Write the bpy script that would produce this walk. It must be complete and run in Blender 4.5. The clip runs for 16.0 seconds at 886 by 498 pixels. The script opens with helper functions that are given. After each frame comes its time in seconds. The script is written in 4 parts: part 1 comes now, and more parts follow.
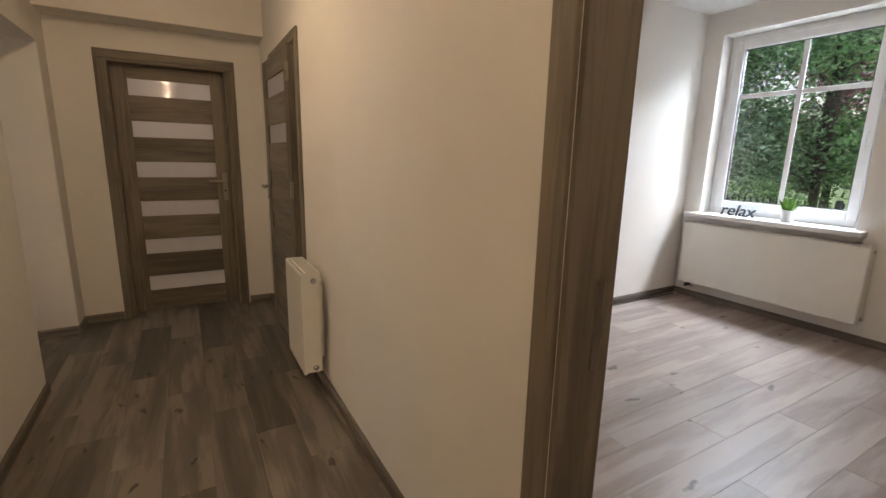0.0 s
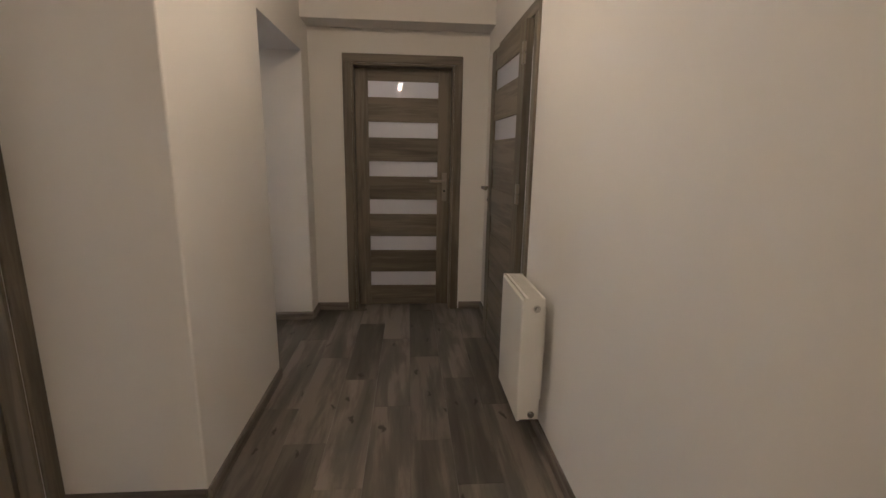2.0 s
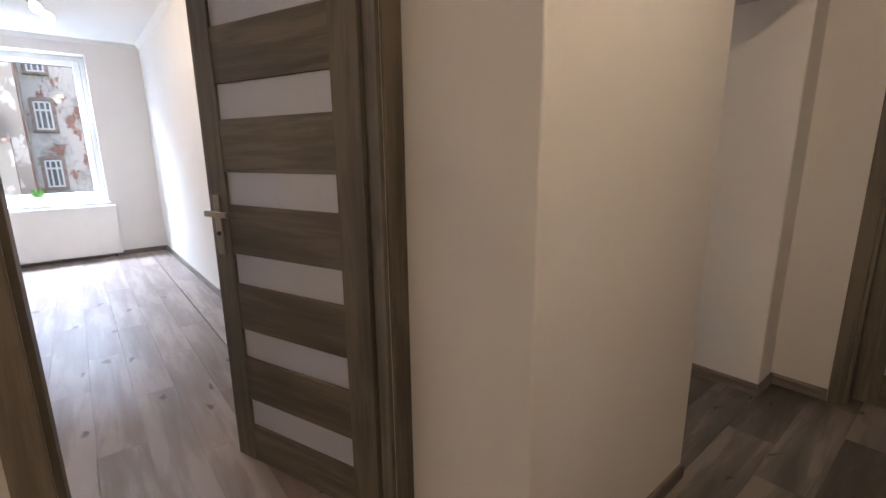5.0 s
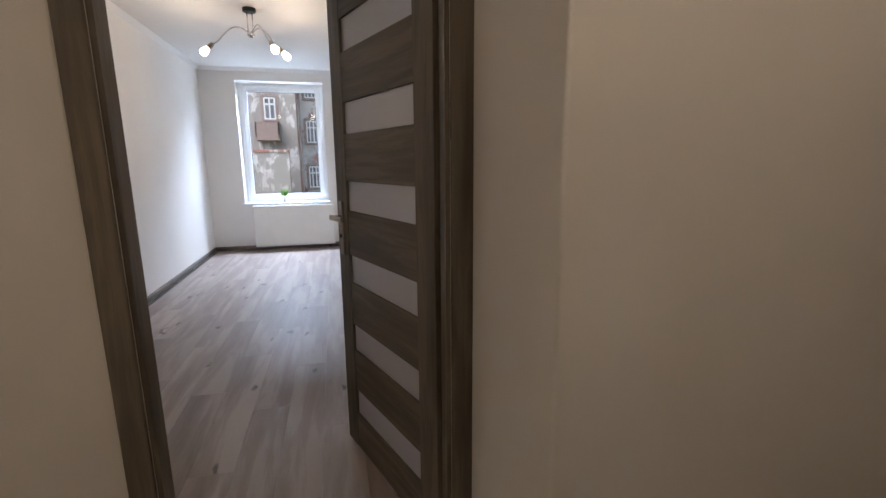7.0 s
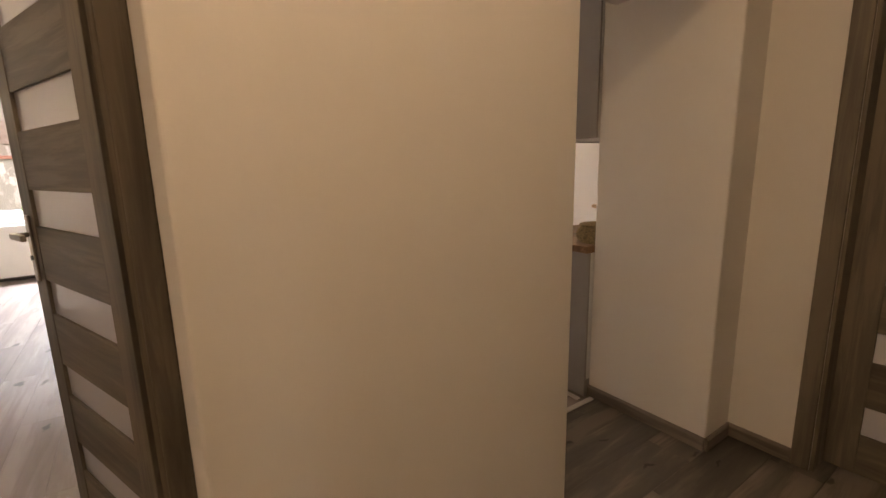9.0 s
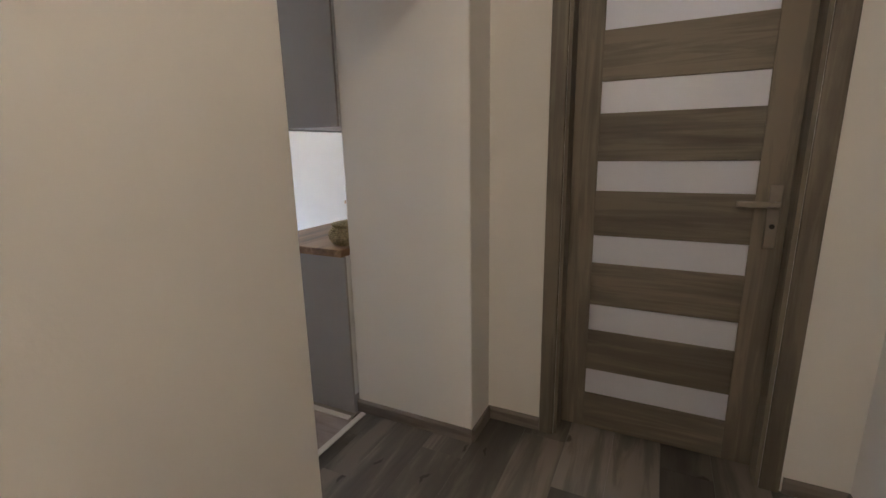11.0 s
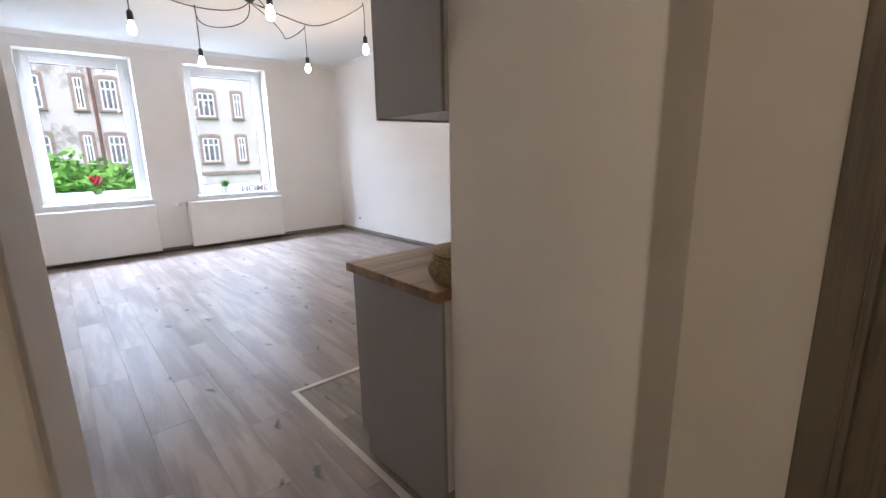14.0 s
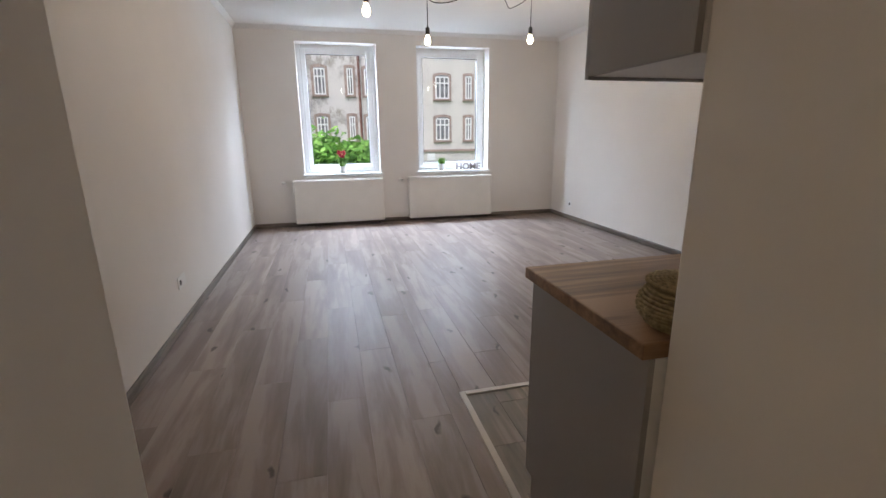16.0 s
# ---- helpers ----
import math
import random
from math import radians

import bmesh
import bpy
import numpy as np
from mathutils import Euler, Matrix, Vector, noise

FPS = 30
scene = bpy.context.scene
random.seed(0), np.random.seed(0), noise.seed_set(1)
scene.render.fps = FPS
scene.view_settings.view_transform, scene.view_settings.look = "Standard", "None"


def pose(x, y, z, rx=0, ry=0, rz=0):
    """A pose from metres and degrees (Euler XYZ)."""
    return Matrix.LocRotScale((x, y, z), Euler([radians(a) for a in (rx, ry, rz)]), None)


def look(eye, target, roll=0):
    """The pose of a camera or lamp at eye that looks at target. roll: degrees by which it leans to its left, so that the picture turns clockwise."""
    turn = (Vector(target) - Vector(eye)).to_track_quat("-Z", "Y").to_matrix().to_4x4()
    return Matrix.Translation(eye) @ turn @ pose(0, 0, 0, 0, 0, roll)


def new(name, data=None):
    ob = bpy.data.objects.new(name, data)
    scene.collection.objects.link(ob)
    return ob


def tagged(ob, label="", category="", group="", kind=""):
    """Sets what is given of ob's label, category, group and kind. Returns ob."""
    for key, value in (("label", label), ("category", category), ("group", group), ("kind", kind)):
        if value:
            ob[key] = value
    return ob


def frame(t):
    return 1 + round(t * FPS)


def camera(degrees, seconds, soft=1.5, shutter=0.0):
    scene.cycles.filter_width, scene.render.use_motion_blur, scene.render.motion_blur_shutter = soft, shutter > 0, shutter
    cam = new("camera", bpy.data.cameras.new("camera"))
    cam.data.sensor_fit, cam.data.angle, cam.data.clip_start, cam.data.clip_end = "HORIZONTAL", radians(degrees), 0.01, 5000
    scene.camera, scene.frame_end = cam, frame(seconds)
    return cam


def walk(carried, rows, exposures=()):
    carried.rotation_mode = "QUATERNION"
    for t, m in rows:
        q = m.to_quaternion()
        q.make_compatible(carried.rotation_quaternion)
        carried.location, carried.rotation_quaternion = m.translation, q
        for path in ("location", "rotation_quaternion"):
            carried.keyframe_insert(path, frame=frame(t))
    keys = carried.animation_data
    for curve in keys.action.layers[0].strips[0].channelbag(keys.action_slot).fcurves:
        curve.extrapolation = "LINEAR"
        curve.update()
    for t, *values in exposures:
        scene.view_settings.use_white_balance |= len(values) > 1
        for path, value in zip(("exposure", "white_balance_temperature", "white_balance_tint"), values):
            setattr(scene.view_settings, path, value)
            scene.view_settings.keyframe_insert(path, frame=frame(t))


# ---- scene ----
cam = camera(89.8, 16.0)
HALL_WATTS = 6.5
# seconds, stops, kelvin, tint
EXPOSURES = [(0, 0.97, 6700, 15), (0.5, 1.05, 7100, 19), (1, 1.08, 8300, 24), (1.5, 0.98, 6700, 19), (2, 0.92, 5600, 14), (2.5, 0.95, 5300, 11), (3, 1.03, 5250, 10),
             (3.5, 1.42, 5250, 10), (4, 1.32, 5350, 11), (4.5, 1.2, 5950, 18), (5, 1.0, 5900, 18), (7.5, 0.17, 5850, 15), (8, 0.45, 6000, 14), (8.5, 0.5, 6500, 18),
             (9, 0.9, 7600, 22), (9.5, 1.06, 7300, 20), (10, 1.13, 6000, 13), (12.5, 1.25, 5250, 11), (13, 1.15, 5500, 12), (13.5, 0.88, 5650, 13), (14, 0.85, 5850, 16),
             (14.5, 0.9, 6250, 18), (15, 0.85, 6300, 18), (15.5, 0.5, 6250, 17), (16, 0.28, 6250, 16)]
# t, eye, target, lean
PATH = [
    (0, (0.582, 0.361, 1.363), (1.562, 2.057, 0.959), 1.3),
    (0.5, (0.554, 0.504, 1.358), (1.418, 2.26, 0.945), 1.4),
    (1, (0.546, 0.656, 1.354), (1.234, 2.487, 0.933), 0.7),
    (1.5, (0.571, 0.83, 1.357), (0.97, 2.744, 0.934), 0.7),
    (2, (0.583, 0.929, 1.342), (0.735, 2.879, 0.924), 1.0),
    (2.5, (0.545, 1.081, 1.343), (0.497, 3.035, 0.922), 1.4),
    (3, (0.474, 1.272, 1.351), (0.175, 3.203, 0.927), 1.2),
    (3.5, (0.405, 1.386, 1.356), (-0.22, 3.234, 0.917), 0.9),
    (4, (0.407, 1.507, 1.346), (-0.614, 3.172, 0.914), 0.3),
    (4.5, (0.434, 1.615, 1.349), (-0.912, 3.031, 0.92), 0.2),
    (5, (0.437, 1.685, 1.341), (-1.077, 2.921, 0.914), -0.6),
    (7.5, (0.535, 2.196, 1.352), (-1.387, 2.597, 0.97), -0.3),
    (8, (0.529, 2.297, 1.348), (-1.336, 2.911, 0.972), 0.4),
    (8.5, (0.59, 2.365, 1.344), (-1.161, 3.252, 0.964), -0.2),
    (9, (0.643, 2.428, 1.33), (-0.975, 3.542, 0.954), -1.3),
    (9.5, (0.608, 2.469, 1.318), (-0.797, 3.836, 0.918), -0.7),
    (10, (0.625, 2.541, 1.321), (-0.508, 4.136, 0.904), -0.5),
    (10.2, (0.603, 2.578, 1.352), (-0.407, 4.247, 0.91), -0.7),
    (12.3, (0.433, 3.131, 1.308), (-0.381, 4.907, 0.882), -1.1),
    (12.5, (0.429, 3.193, 1.312), (-0.494, 4.916, 0.877), -0.7),
    (13, (0.392, 3.312, 1.306), (-0.776, 4.878, 0.877), -1.5),
    (13.5, (0.3, 3.422, 1.316), (-1.003, 4.877, 0.883), -1.1),
    (14, (0.21, 3.5, 1.326), (-1.262, 4.783, 0.896), -1.1),
    (14.5, (0.146, 3.534, 1.328), (-1.463, 4.643, 0.901), -1.1),
    (15, (0.046, 3.608, 1.316), (-1.69, 4.496, 0.874), -0.9),
    (15.5, (-0.049, 3.711, 1.311), (-1.887, 4.348, 0.846), -0.3),
    (16, (-0.117, 3.777, 1.306), (-1.997, 4.242, 0.809), -0.6),
]
walk(cam, [(t, look(eye, target, lean)) for t, eye, target, lean in PATH], EXPOSURES)
# ---- world, sun, large lights ----
world = bpy.data.worlds.new("sky")
scene.world = world
world.use_nodes = True
wn = world.node_tree.nodes
sky = wn.new("ShaderNodeTexSky")
sky.sky_type, sky.sun_disc = "NISHITA", False
sky.sun_elevation, sky.sun_rotation = radians(52), radians(120)
sky.air_density, sky.dust_density = 1.0, 4.0
wn["Background"].inputs["Strength"].default_value = 0.15
world.node_tree.links.new(sky.outputs["Color"], wn["Background"].inputs["Color"])

sun = new("sun", bpy.data.lights.new("sun", "SUN"))
sun.data.energy, sun.data.angle, sun.data.color = 1.5, radians(70), (1, 0.98, 0.95)
sun.matrix_world = look((0, 0, 20), (-7, 4, 9.0))


def window_light(name, eye, target, w, h, watts):
    lamp = new(name, bpy.data.lights.new(name, "AREA"))
    lamp.data.shape, lamp.data.size, lamp.data.size_y = "RECTANGLE", w, h
    lamp.data.energy, lamp.data.color = watts, (0.72, 0.865, 1.0)
    lamp.matrix_world = look(eye, target)


# lamps added above the window heads, just outside the glass, as extra sky light
window_light("sky_light_living_a", (-7.75, 3.96, 2.95), (-4.6, 4.1, 0.4), 1.1, 0.55, 240)
window_light("sky_light_living_b", (-7.75, 5.66, 2.95), (-4.6, 5.4, 0.4), 1.1, 0.55, 240)
window_light("sky_light_room", (-7.75, 1.36, 2.98), (-4.6, 1.40, 0.4), 1.1, 0.55, 340)
window_light("sky_light_bedroom", (5.9, 2.30, 2.95), (2.6, 1.6, 0.3), 1.2, 0.55, 120)

WARM = (1.0, 0.76, 0.50)


def bulb_light(x, y, z, watts, size=0.03, colour=WARM):
    lamp = new("bulb_light", bpy.data.lights.new("bulb_light", "POINT"))
    lamp.data.energy, lamp.data.color, lamp.data.shadow_soft_size = watts, colour, size
    lamp.location = (x, y, z)


# ---- materials ----
def mat(name):
    m = bpy.data.materials.new(name)
    m.use_nodes = True
    return m, m.node_tree.nodes, m.node_tree.links, m.node_tree.nodes["Principled BSDF"]


def ramp(nodes, stops):
    r = nodes.new("ShaderNodeValToRGB")
    el = r.color_ramp.elements
    while len(el) < len(stops):
        el.new(0.5)
    for e, (p, c) in zip(el, stops):
        e.position, e.color = p, (*c, 1)
    return r


def noise_tex(nodes, links, scale, detail=4.0, stretch=(1, 1, 1), vary=0.0, rough=0.55):
    tc = nodes.new("ShaderNodeTexCoord")
    mp = nodes.new("ShaderNodeMapping")
    mp.inputs["Scale"].default_value = stretch
    src = tc.outputs["Object"]
    if vary:
        oi = nodes.new("ShaderNodeObjectInfo")
        mul = nodes.new("ShaderNodeVectorMath")
        mul.operation = "MULTIPLY_ADD"
        links.new(oi.outputs["Random"], mul.inputs[0])
        mul.inputs[1].default_value = (vary, vary * 1.7, vary * 0.6)
        links.new(tc.outputs["Object"], mul.inputs[2])
        src = mul.outputs[0]
    links.new(src, mp.inputs["Vector"])
    n = nodes.new("ShaderNodeTexNoise")
    n.inputs["Scale"].default_value, n.inputs["Detail"].default_value, n.inputs["Roughness"].default_value = scale, detail, rough
    links.new(mp.outputs["Vector"], n.inputs["Vector"])
    return n


def bump(nodes, links, b, tex, strength, distance=0.002):
    bp = nodes.new("ShaderNodeBump")
    bp.inputs["Strength"].default_value, bp.inputs["Distance"].default_value = strength, distance
    links.new(tex, bp.inputs["Height"])
    links.new(bp.outputs["Normal"], b.inputs["Normal"])


def plain(name, colour, rough=0.5, metal=0.0, var=0.06, scale=6.0, bumpy=0.0, bscale=120.0, spec=0.5):
    m, n, l, b = mat(name)
    t = noise_tex(n, l, scale)
    lo = tuple(c * (1 - var) for c in colour)
    hi = tuple(min(1, c * (1 + var)) for c in colour)
    r = ramp(n, [(0.3, lo), (0.7, hi)])
    l.new(t.outputs["Fac"], r.inputs["Fac"])
    l.new(r.outputs["Color"], b.inputs["Base Color"])
    b.inputs["Roughness"].default_value, b.inputs["Metallic"].default_value = rough, metal
    b.inputs["Specular IOR Level"].default_value = spec
    if bumpy:
        t2 = noise_tex(n, l, bscale, 3)
        bump(n, l, b, t2.outputs["Fac"], bumpy)
    return m


def wood(name, dark, mid, light, axis="x", rough=0.5, fine=30.0, knots=False, tone=0.25, bumpy=0.25, long=0.06, knot=(1.6, 5.0)):
    """Grain stretched along one axis of the piece, each piece shifted and toned by its random number."""
    m, n, l, b = mat(name)
    st = {"x": (long, 1, 1), "y": (1, long, 1), "z": (1, 1, long)}[axis]
    st2 = {"x": (0.16, 1, 1), "y": (1, 0.16, 1), "z": (1, 1, 0.16)}[axis]
    grain = noise_tex(n, l, fine, 6, st, 7.0, 0.65)
    grain.inputs["Distortion"].default_value = 0.6
    broad = noise_tex(n, l, 7.0, 3, st2, 5.0)
    add = n.new("ShaderNodeMath")
    add.operation = "MULTIPLY_ADD"
    l.new(broad.outputs["Fac"], add.inputs[0])
    add.inputs[1].default_value = 0.9
    l.new(grain.outputs["Fac"], add.inputs[2])
    r = ramp(n, [(0.70, dark), (0.95, mid), (1.2 / 1.25, light)])
    sc = n.new("ShaderNodeMath")
    sc.operation = "MULTIPLY"
    sc.inputs[1].default_value = 0.95
    l.new(add.outputs[0], sc.inputs[0])
    l.new(sc.outputs[0], r.inputs["Fac"])
    r.color_ramp.elements[0].position, r.color_ramp.elements[1].position, r.color_ramp.elements[2].position = 0.62, 0.88, 1.0
    oi = n.new("ShaderNodeObjectInfo")
    hsv = n.new("ShaderNodeHueSaturation")
    mr = n.new("ShaderNodeMapRange")
    mr.inputs["To Min"].default_value, mr.inputs["To Max"].default_value = 1 - tone, 1 + tone
    l.new(oi.outputs["Random"], mr.inputs["Value"])
    l.new(mr.outputs["Result"], hsv.inputs["Value"])
    l.new(r.outputs["Color"], hsv.inputs["Color"])
    col = hsv.outputs["Color"]
    if knots:
        v = n.new("ShaderNodeTexVoronoi")
        v.voronoi_dimensions = "2D"
        v.inputs["Scale"].default_value = 1.0
        mp = n.new("ShaderNodeMapping")
        mp.inputs["Scale"].default_value = {"x": (knot[0], knot[1], 1), "y": (knot[1], knot[0], 1), "z": (1, 1, 1)}[axis]
        warp = noise_tex(n, l, 9.0, 3, (1, 1, 1), 5.0)
        va = n.new("ShaderNodeVectorMath")
        va.operation = "MULTIPLY_ADD"
        l.new(warp.outputs["Color"], va.inputs[0])
        va.inputs[1].default_value = (0.12, 0.12, 0)
        mul = n.new("ShaderNodeVectorMath")
        mul.operation = "MULTIPLY_ADD"
        tc = n.new("ShaderNodeTexCoord")
        l.new(oi.outputs["Random"], mul.inputs[0])
        mul.inputs[1].default_value = (31.0, 17.0, 0)
        l.new(tc.outputs["Object"], mul.inputs[2])
        l.new(mul.outputs[0], va.inputs[2])
        l.new(va.outputs[0], mp.inputs["Vector"])
        l.new(mp.outputs["Vector"], v.inputs["Vector"])
        kr = ramp(n, [(0.028, (0.06, 0.045, 0.04)), (0.06, (1, 1, 1))])
        l.new(v.outputs["Distance"], kr.inputs["Fac"])
        mx = n.new("ShaderNodeMix")
        mx.data_type, mx.blend_type = "RGBA", "MULTIPLY"
        mx.inputs["Factor"].default_value = 0.75
        l.new(col, mx.inputs[6])
        l.new(kr.outputs["Color"], mx.inputs[7])
        col = mx.outputs[2]
    l.new(col, b.inputs["Base Color"])
    rr = n.new("ShaderNodeMapRange")
    rr.inputs["To Min"].default_value, rr.inputs["To Max"].default_value = rough - 0.08, rough + 0.1
    l.new(broad.outputs["Fac"], rr.inputs["Value"])
    l.new(rr.outputs["Result"], b.inputs["Roughness"])
    bump(n, l, b, grain.outputs["Fac"], bumpy, 0.0015)
    return m


M = {}
M["wall"] = plain("painted_plaster", (0.80, 0.77, 0.73), 0.85, var=0.025, scale=1.3, bumpy=0.18, bscale=90, spec=0.25)
M["ceiling"] = plain("ceiling_paint", (0.82, 0.81, 0.79), 0.9, var=0.02, scale=1.0, bumpy=0.12, bscale=70, spec=0.2)
D0, D1, D2 = (0.092, 0.077, 0.056), (0.150, 0.126, 0.094), (0.208, 0.175, 0.130)
M["oak_h"] = wood("grey_oak_across", D0, D1, D2, "x", 0.5, 26, tone=0.10)
M["oak_v"] = wood("grey_oak_upright", D0, D1, D2, "z", 0.5, 26, tone=0.10)
M["oak_y"] = wood("grey_oak_lengthwise", D0, D1, D2, "y", 0.5, 26, tone=0.10)
M["skirt_x"] = wood("skirting_oak_a", (0.08, 0.066, 0.056), (0.15, 0.125, 0.105), (0.22, 0.19, 0.16), "x", 0.5, 24, tone=0.06)
M["skirt_y"] = wood("skirting_oak_b", (0.08, 0.066, 0.056), (0.15, 0.125, 0.105), (0.22, 0.19, 0.16), "y", 0.5, 24, tone=0.06)
M["tile"] = wood("wood_look_tile", (0.066, 0.059, 0.052), (0.128, 0.114, 0.099), (0.215, 0.189, 0.160), "y", 0.38, 9, True, 0.30, 0.12, 0.10)
M["ktile"] = wood("kitchen_wood_tile", (0.10, 0.085, 0.07), (0.20, 0.17, 0.14), (0.30, 0.26, 0.21), "x", 0.4, 13, True, 0.22, 0.12)
M["laminate"] = wood("grey_brown_laminate", (0.172, 0.134, 0.115), (0.262, 0.208, 0.182), (0.340, 0.280, 0.250), "x", 0.38, 8, True, 0.10, 0.05, 0.11, (1.1, 3.0))
M["grout"] = plain("grout", (0.10, 0.085, 0.075), 0.9, var=0.15, scale=20)
M["worktop"] = wood("oak_worktop", (0.10, 0.052, 0.025), (0.22, 0.125, 0.062), (0.33, 0.20, 0.11), "y", 0.42, 22, False, 0.05, 0.12)
M["cabinet"] = plain("grey_cabinet", (0.33, 0.315, 0.305), 0.45, var=0.02)
M["carcass"] = plain("white_board", (0.75, 0.75, 0.74), 0.45, var=0.02)
M["enamel"] = plain("white_enamel", (0.83, 0.81, 0.76), 0.32, var=0.02)
M["dark"] = plain("dark_gap", (0.03, 0.03, 0.03), 0.8, var=0.1)
M["pvc"] = plain("white_pvc", (0.85, 0.86, 0.87), 0.3, var=0.015)
M["seal"] = plain("window_seal", (0.04, 0.04, 0.045), 0.6)
M["sill"] = plain("white_sill", (0.82, 0.82, 0.81), 0.35, var=0.02)
M["steel"] = plain("satin_nickel", (0.34, 0.30, 0.25), 0.32, 1.0, var=0.05, scale=40)
M["chrome"] = plain("chrome", (0.7, 0.7, 0.7), 0.12, 1.0, var=0.03)
M["black"] = plain("black_plastic", (0.02, 0.02, 0.02), 0.45, var=0.1)
M["cord"] = plain("black_cord", (0.03, 0.028, 0.026), 0.8, var=0.2, scale=60)
M["strip"] = plain("pale_edge_strip", (0.66, 0.62, 0.57), 0.45, var=0.04)
M["plastic"] = plain("white_plastic", (0.82, 0.81, 0.78), 0.4, var=0.02)
M["pot"] = plain("white_ceramic", (0.82, 0.82, 0.80), 0.25, var=0.03)
M["slate"] = plain("dark_blue_grey_paint", (0.05, 0.065, 0.08), 0.6, var=0.12)
M["greypaint"] = plain("pale_grey_wood_letters", (0.30, 0.26, 0.25), 0.7, var=0.15, scale=30)
M["leaf"] = plain("fresh_leaf", (0.13, 0.30, 0.035), 0.5, var=0.35, scale=40)
M["petal"] = plain("pink_petal", (0.62, 0.05, 0.11), 0.55, var=0.3, scale=40)
M["basket"] = plain("woven_seagrass", (0.33, 0.26, 0.14), 0.85, var=0.4, scale=60, bumpy=0.5, bscale=200)
M["board"] = wood("pale_board", (0.30, 0.17, 0.08), (0.42, 0.26, 0.14), (0.5, 0.33, 0.19), "y", 0.5, 20)


def emit(name, colour, strength):
    m, n, l, b = mat(name)
    b.inputs["Base Color"].default_value = (0.9, 0.9, 0.9, 1)
    b.inputs["Emission Color"].default_value = (*colour, 1)
    b.inputs["Emission Strength"].default_value = strength
    return m


M["bulb"] = emit("lit_bulb", (1.0, 0.80, 0.52), 22.0)
M["diffuser"] = emit("lit_diffuser", (1.0, 0.86, 0.66), 30.0)


def glass(name, rough=0.0):
    m, n, l, b = mat(name)
    b.inputs["Transmission Weight"].default_value = 1.0
    b.inputs["Roughness"].default_value, b.inputs["IOR"].default_value = rough, 1.45
    b.inputs["Base Color"].default_value = (0.97, 0.985, 0.98, 1)
    return m


M["glass"] = glass("window_glass")
m_f, n_f, l_f, b_f = mat("frosted_glass")
b_f.inputs["Base Color"].default_value = (0.82, 0.82, 0.89, 1)
b_f.inputs["Roughness"].default_value = 0.45
b_f.inputs["Coat Weight"].default_value, b_f.inputs["Coat Roughness"].default_value = 1.0, 0.03
b_f.inputs["Transmission Weight"].default_value = 0.30
t_f = noise_tex(n_f, l_f, 260, 2)
bump(n_f, l_f, b_f, t_f.outputs["Fac"], 0.004, 0.0005)
M["frost"] = m_f


def leaves(name, a, b_, c):
    m, n, l, b = mat(name)
    g = n.new("ShaderNodeNewGeometry")
    r = ramp(n, [(0.0, a), (0.55, b_), (1.0, c)])
    l.new(g.outputs["Random Per Island"], r.inputs["Fac"])
    l.new(r.outputs["Color"], b.inputs["Base Color"])
    b.inputs["Roughness"].default_value = 0.55
    b.inputs["Transmission Weight"].default_value = 0.0
    return m


M["foliage"] = leaves("tree_foliage", (0.06, 0.15, 0.04), (0.16, 0.33, 0.09), (0.32, 0.54, 0.20))
M["conifer"] = leaves("conifer_foliage", (0.06, 0.14, 0.06), (0.16, 0.32, 0.13), (0.31, 0.52, 0.25))
M["lilac"] = leaves("dull_violet_foliage", (0.18, 0.15, 0.20), (0.30, 0.26, 0.32), (0.42, 0.38, 0.44))
M["copper"] = leaves("copper_foliage", (0.16, 0.06, 0.08), (0.32, 0.14, 0.17), (0.46, 0.24, 0.28))
M["bush"] = leaves("bright_bush", (0.08, 0.22, 0.03), (0.17, 0.40, 0.06), (0.30, 0.55, 0.12))
M["bark"] = plain("bark", (0.07, 0.055, 0.045), 0.9, var=0.4, scale=12, bumpy=0.6, bscale=30)
M["grass"] = plain("lawn", (0.10, 0.17, 0.05), 0.9, var=0.35, scale=3, bumpy=0.5, bscale=40)
M["iron"] = plain("dark_iron", (0.05, 0.05, 0.05), 0.6, 0.2, var=0.2)
M["roof"] = plain("roof_tile_red_grey", (0.20, 0.10, 0.08), 0.8, var=0.3, scale=8)
M["curtain"] = plain("net_curtain", (0.17, 0.18, 0.20), 0.35, var=0.5, scale=2.5)
M["darkpane"] = plain("dark_room_glass", (0.03, 0.035, 0.045), 0.1, var=0.3, scale=1)


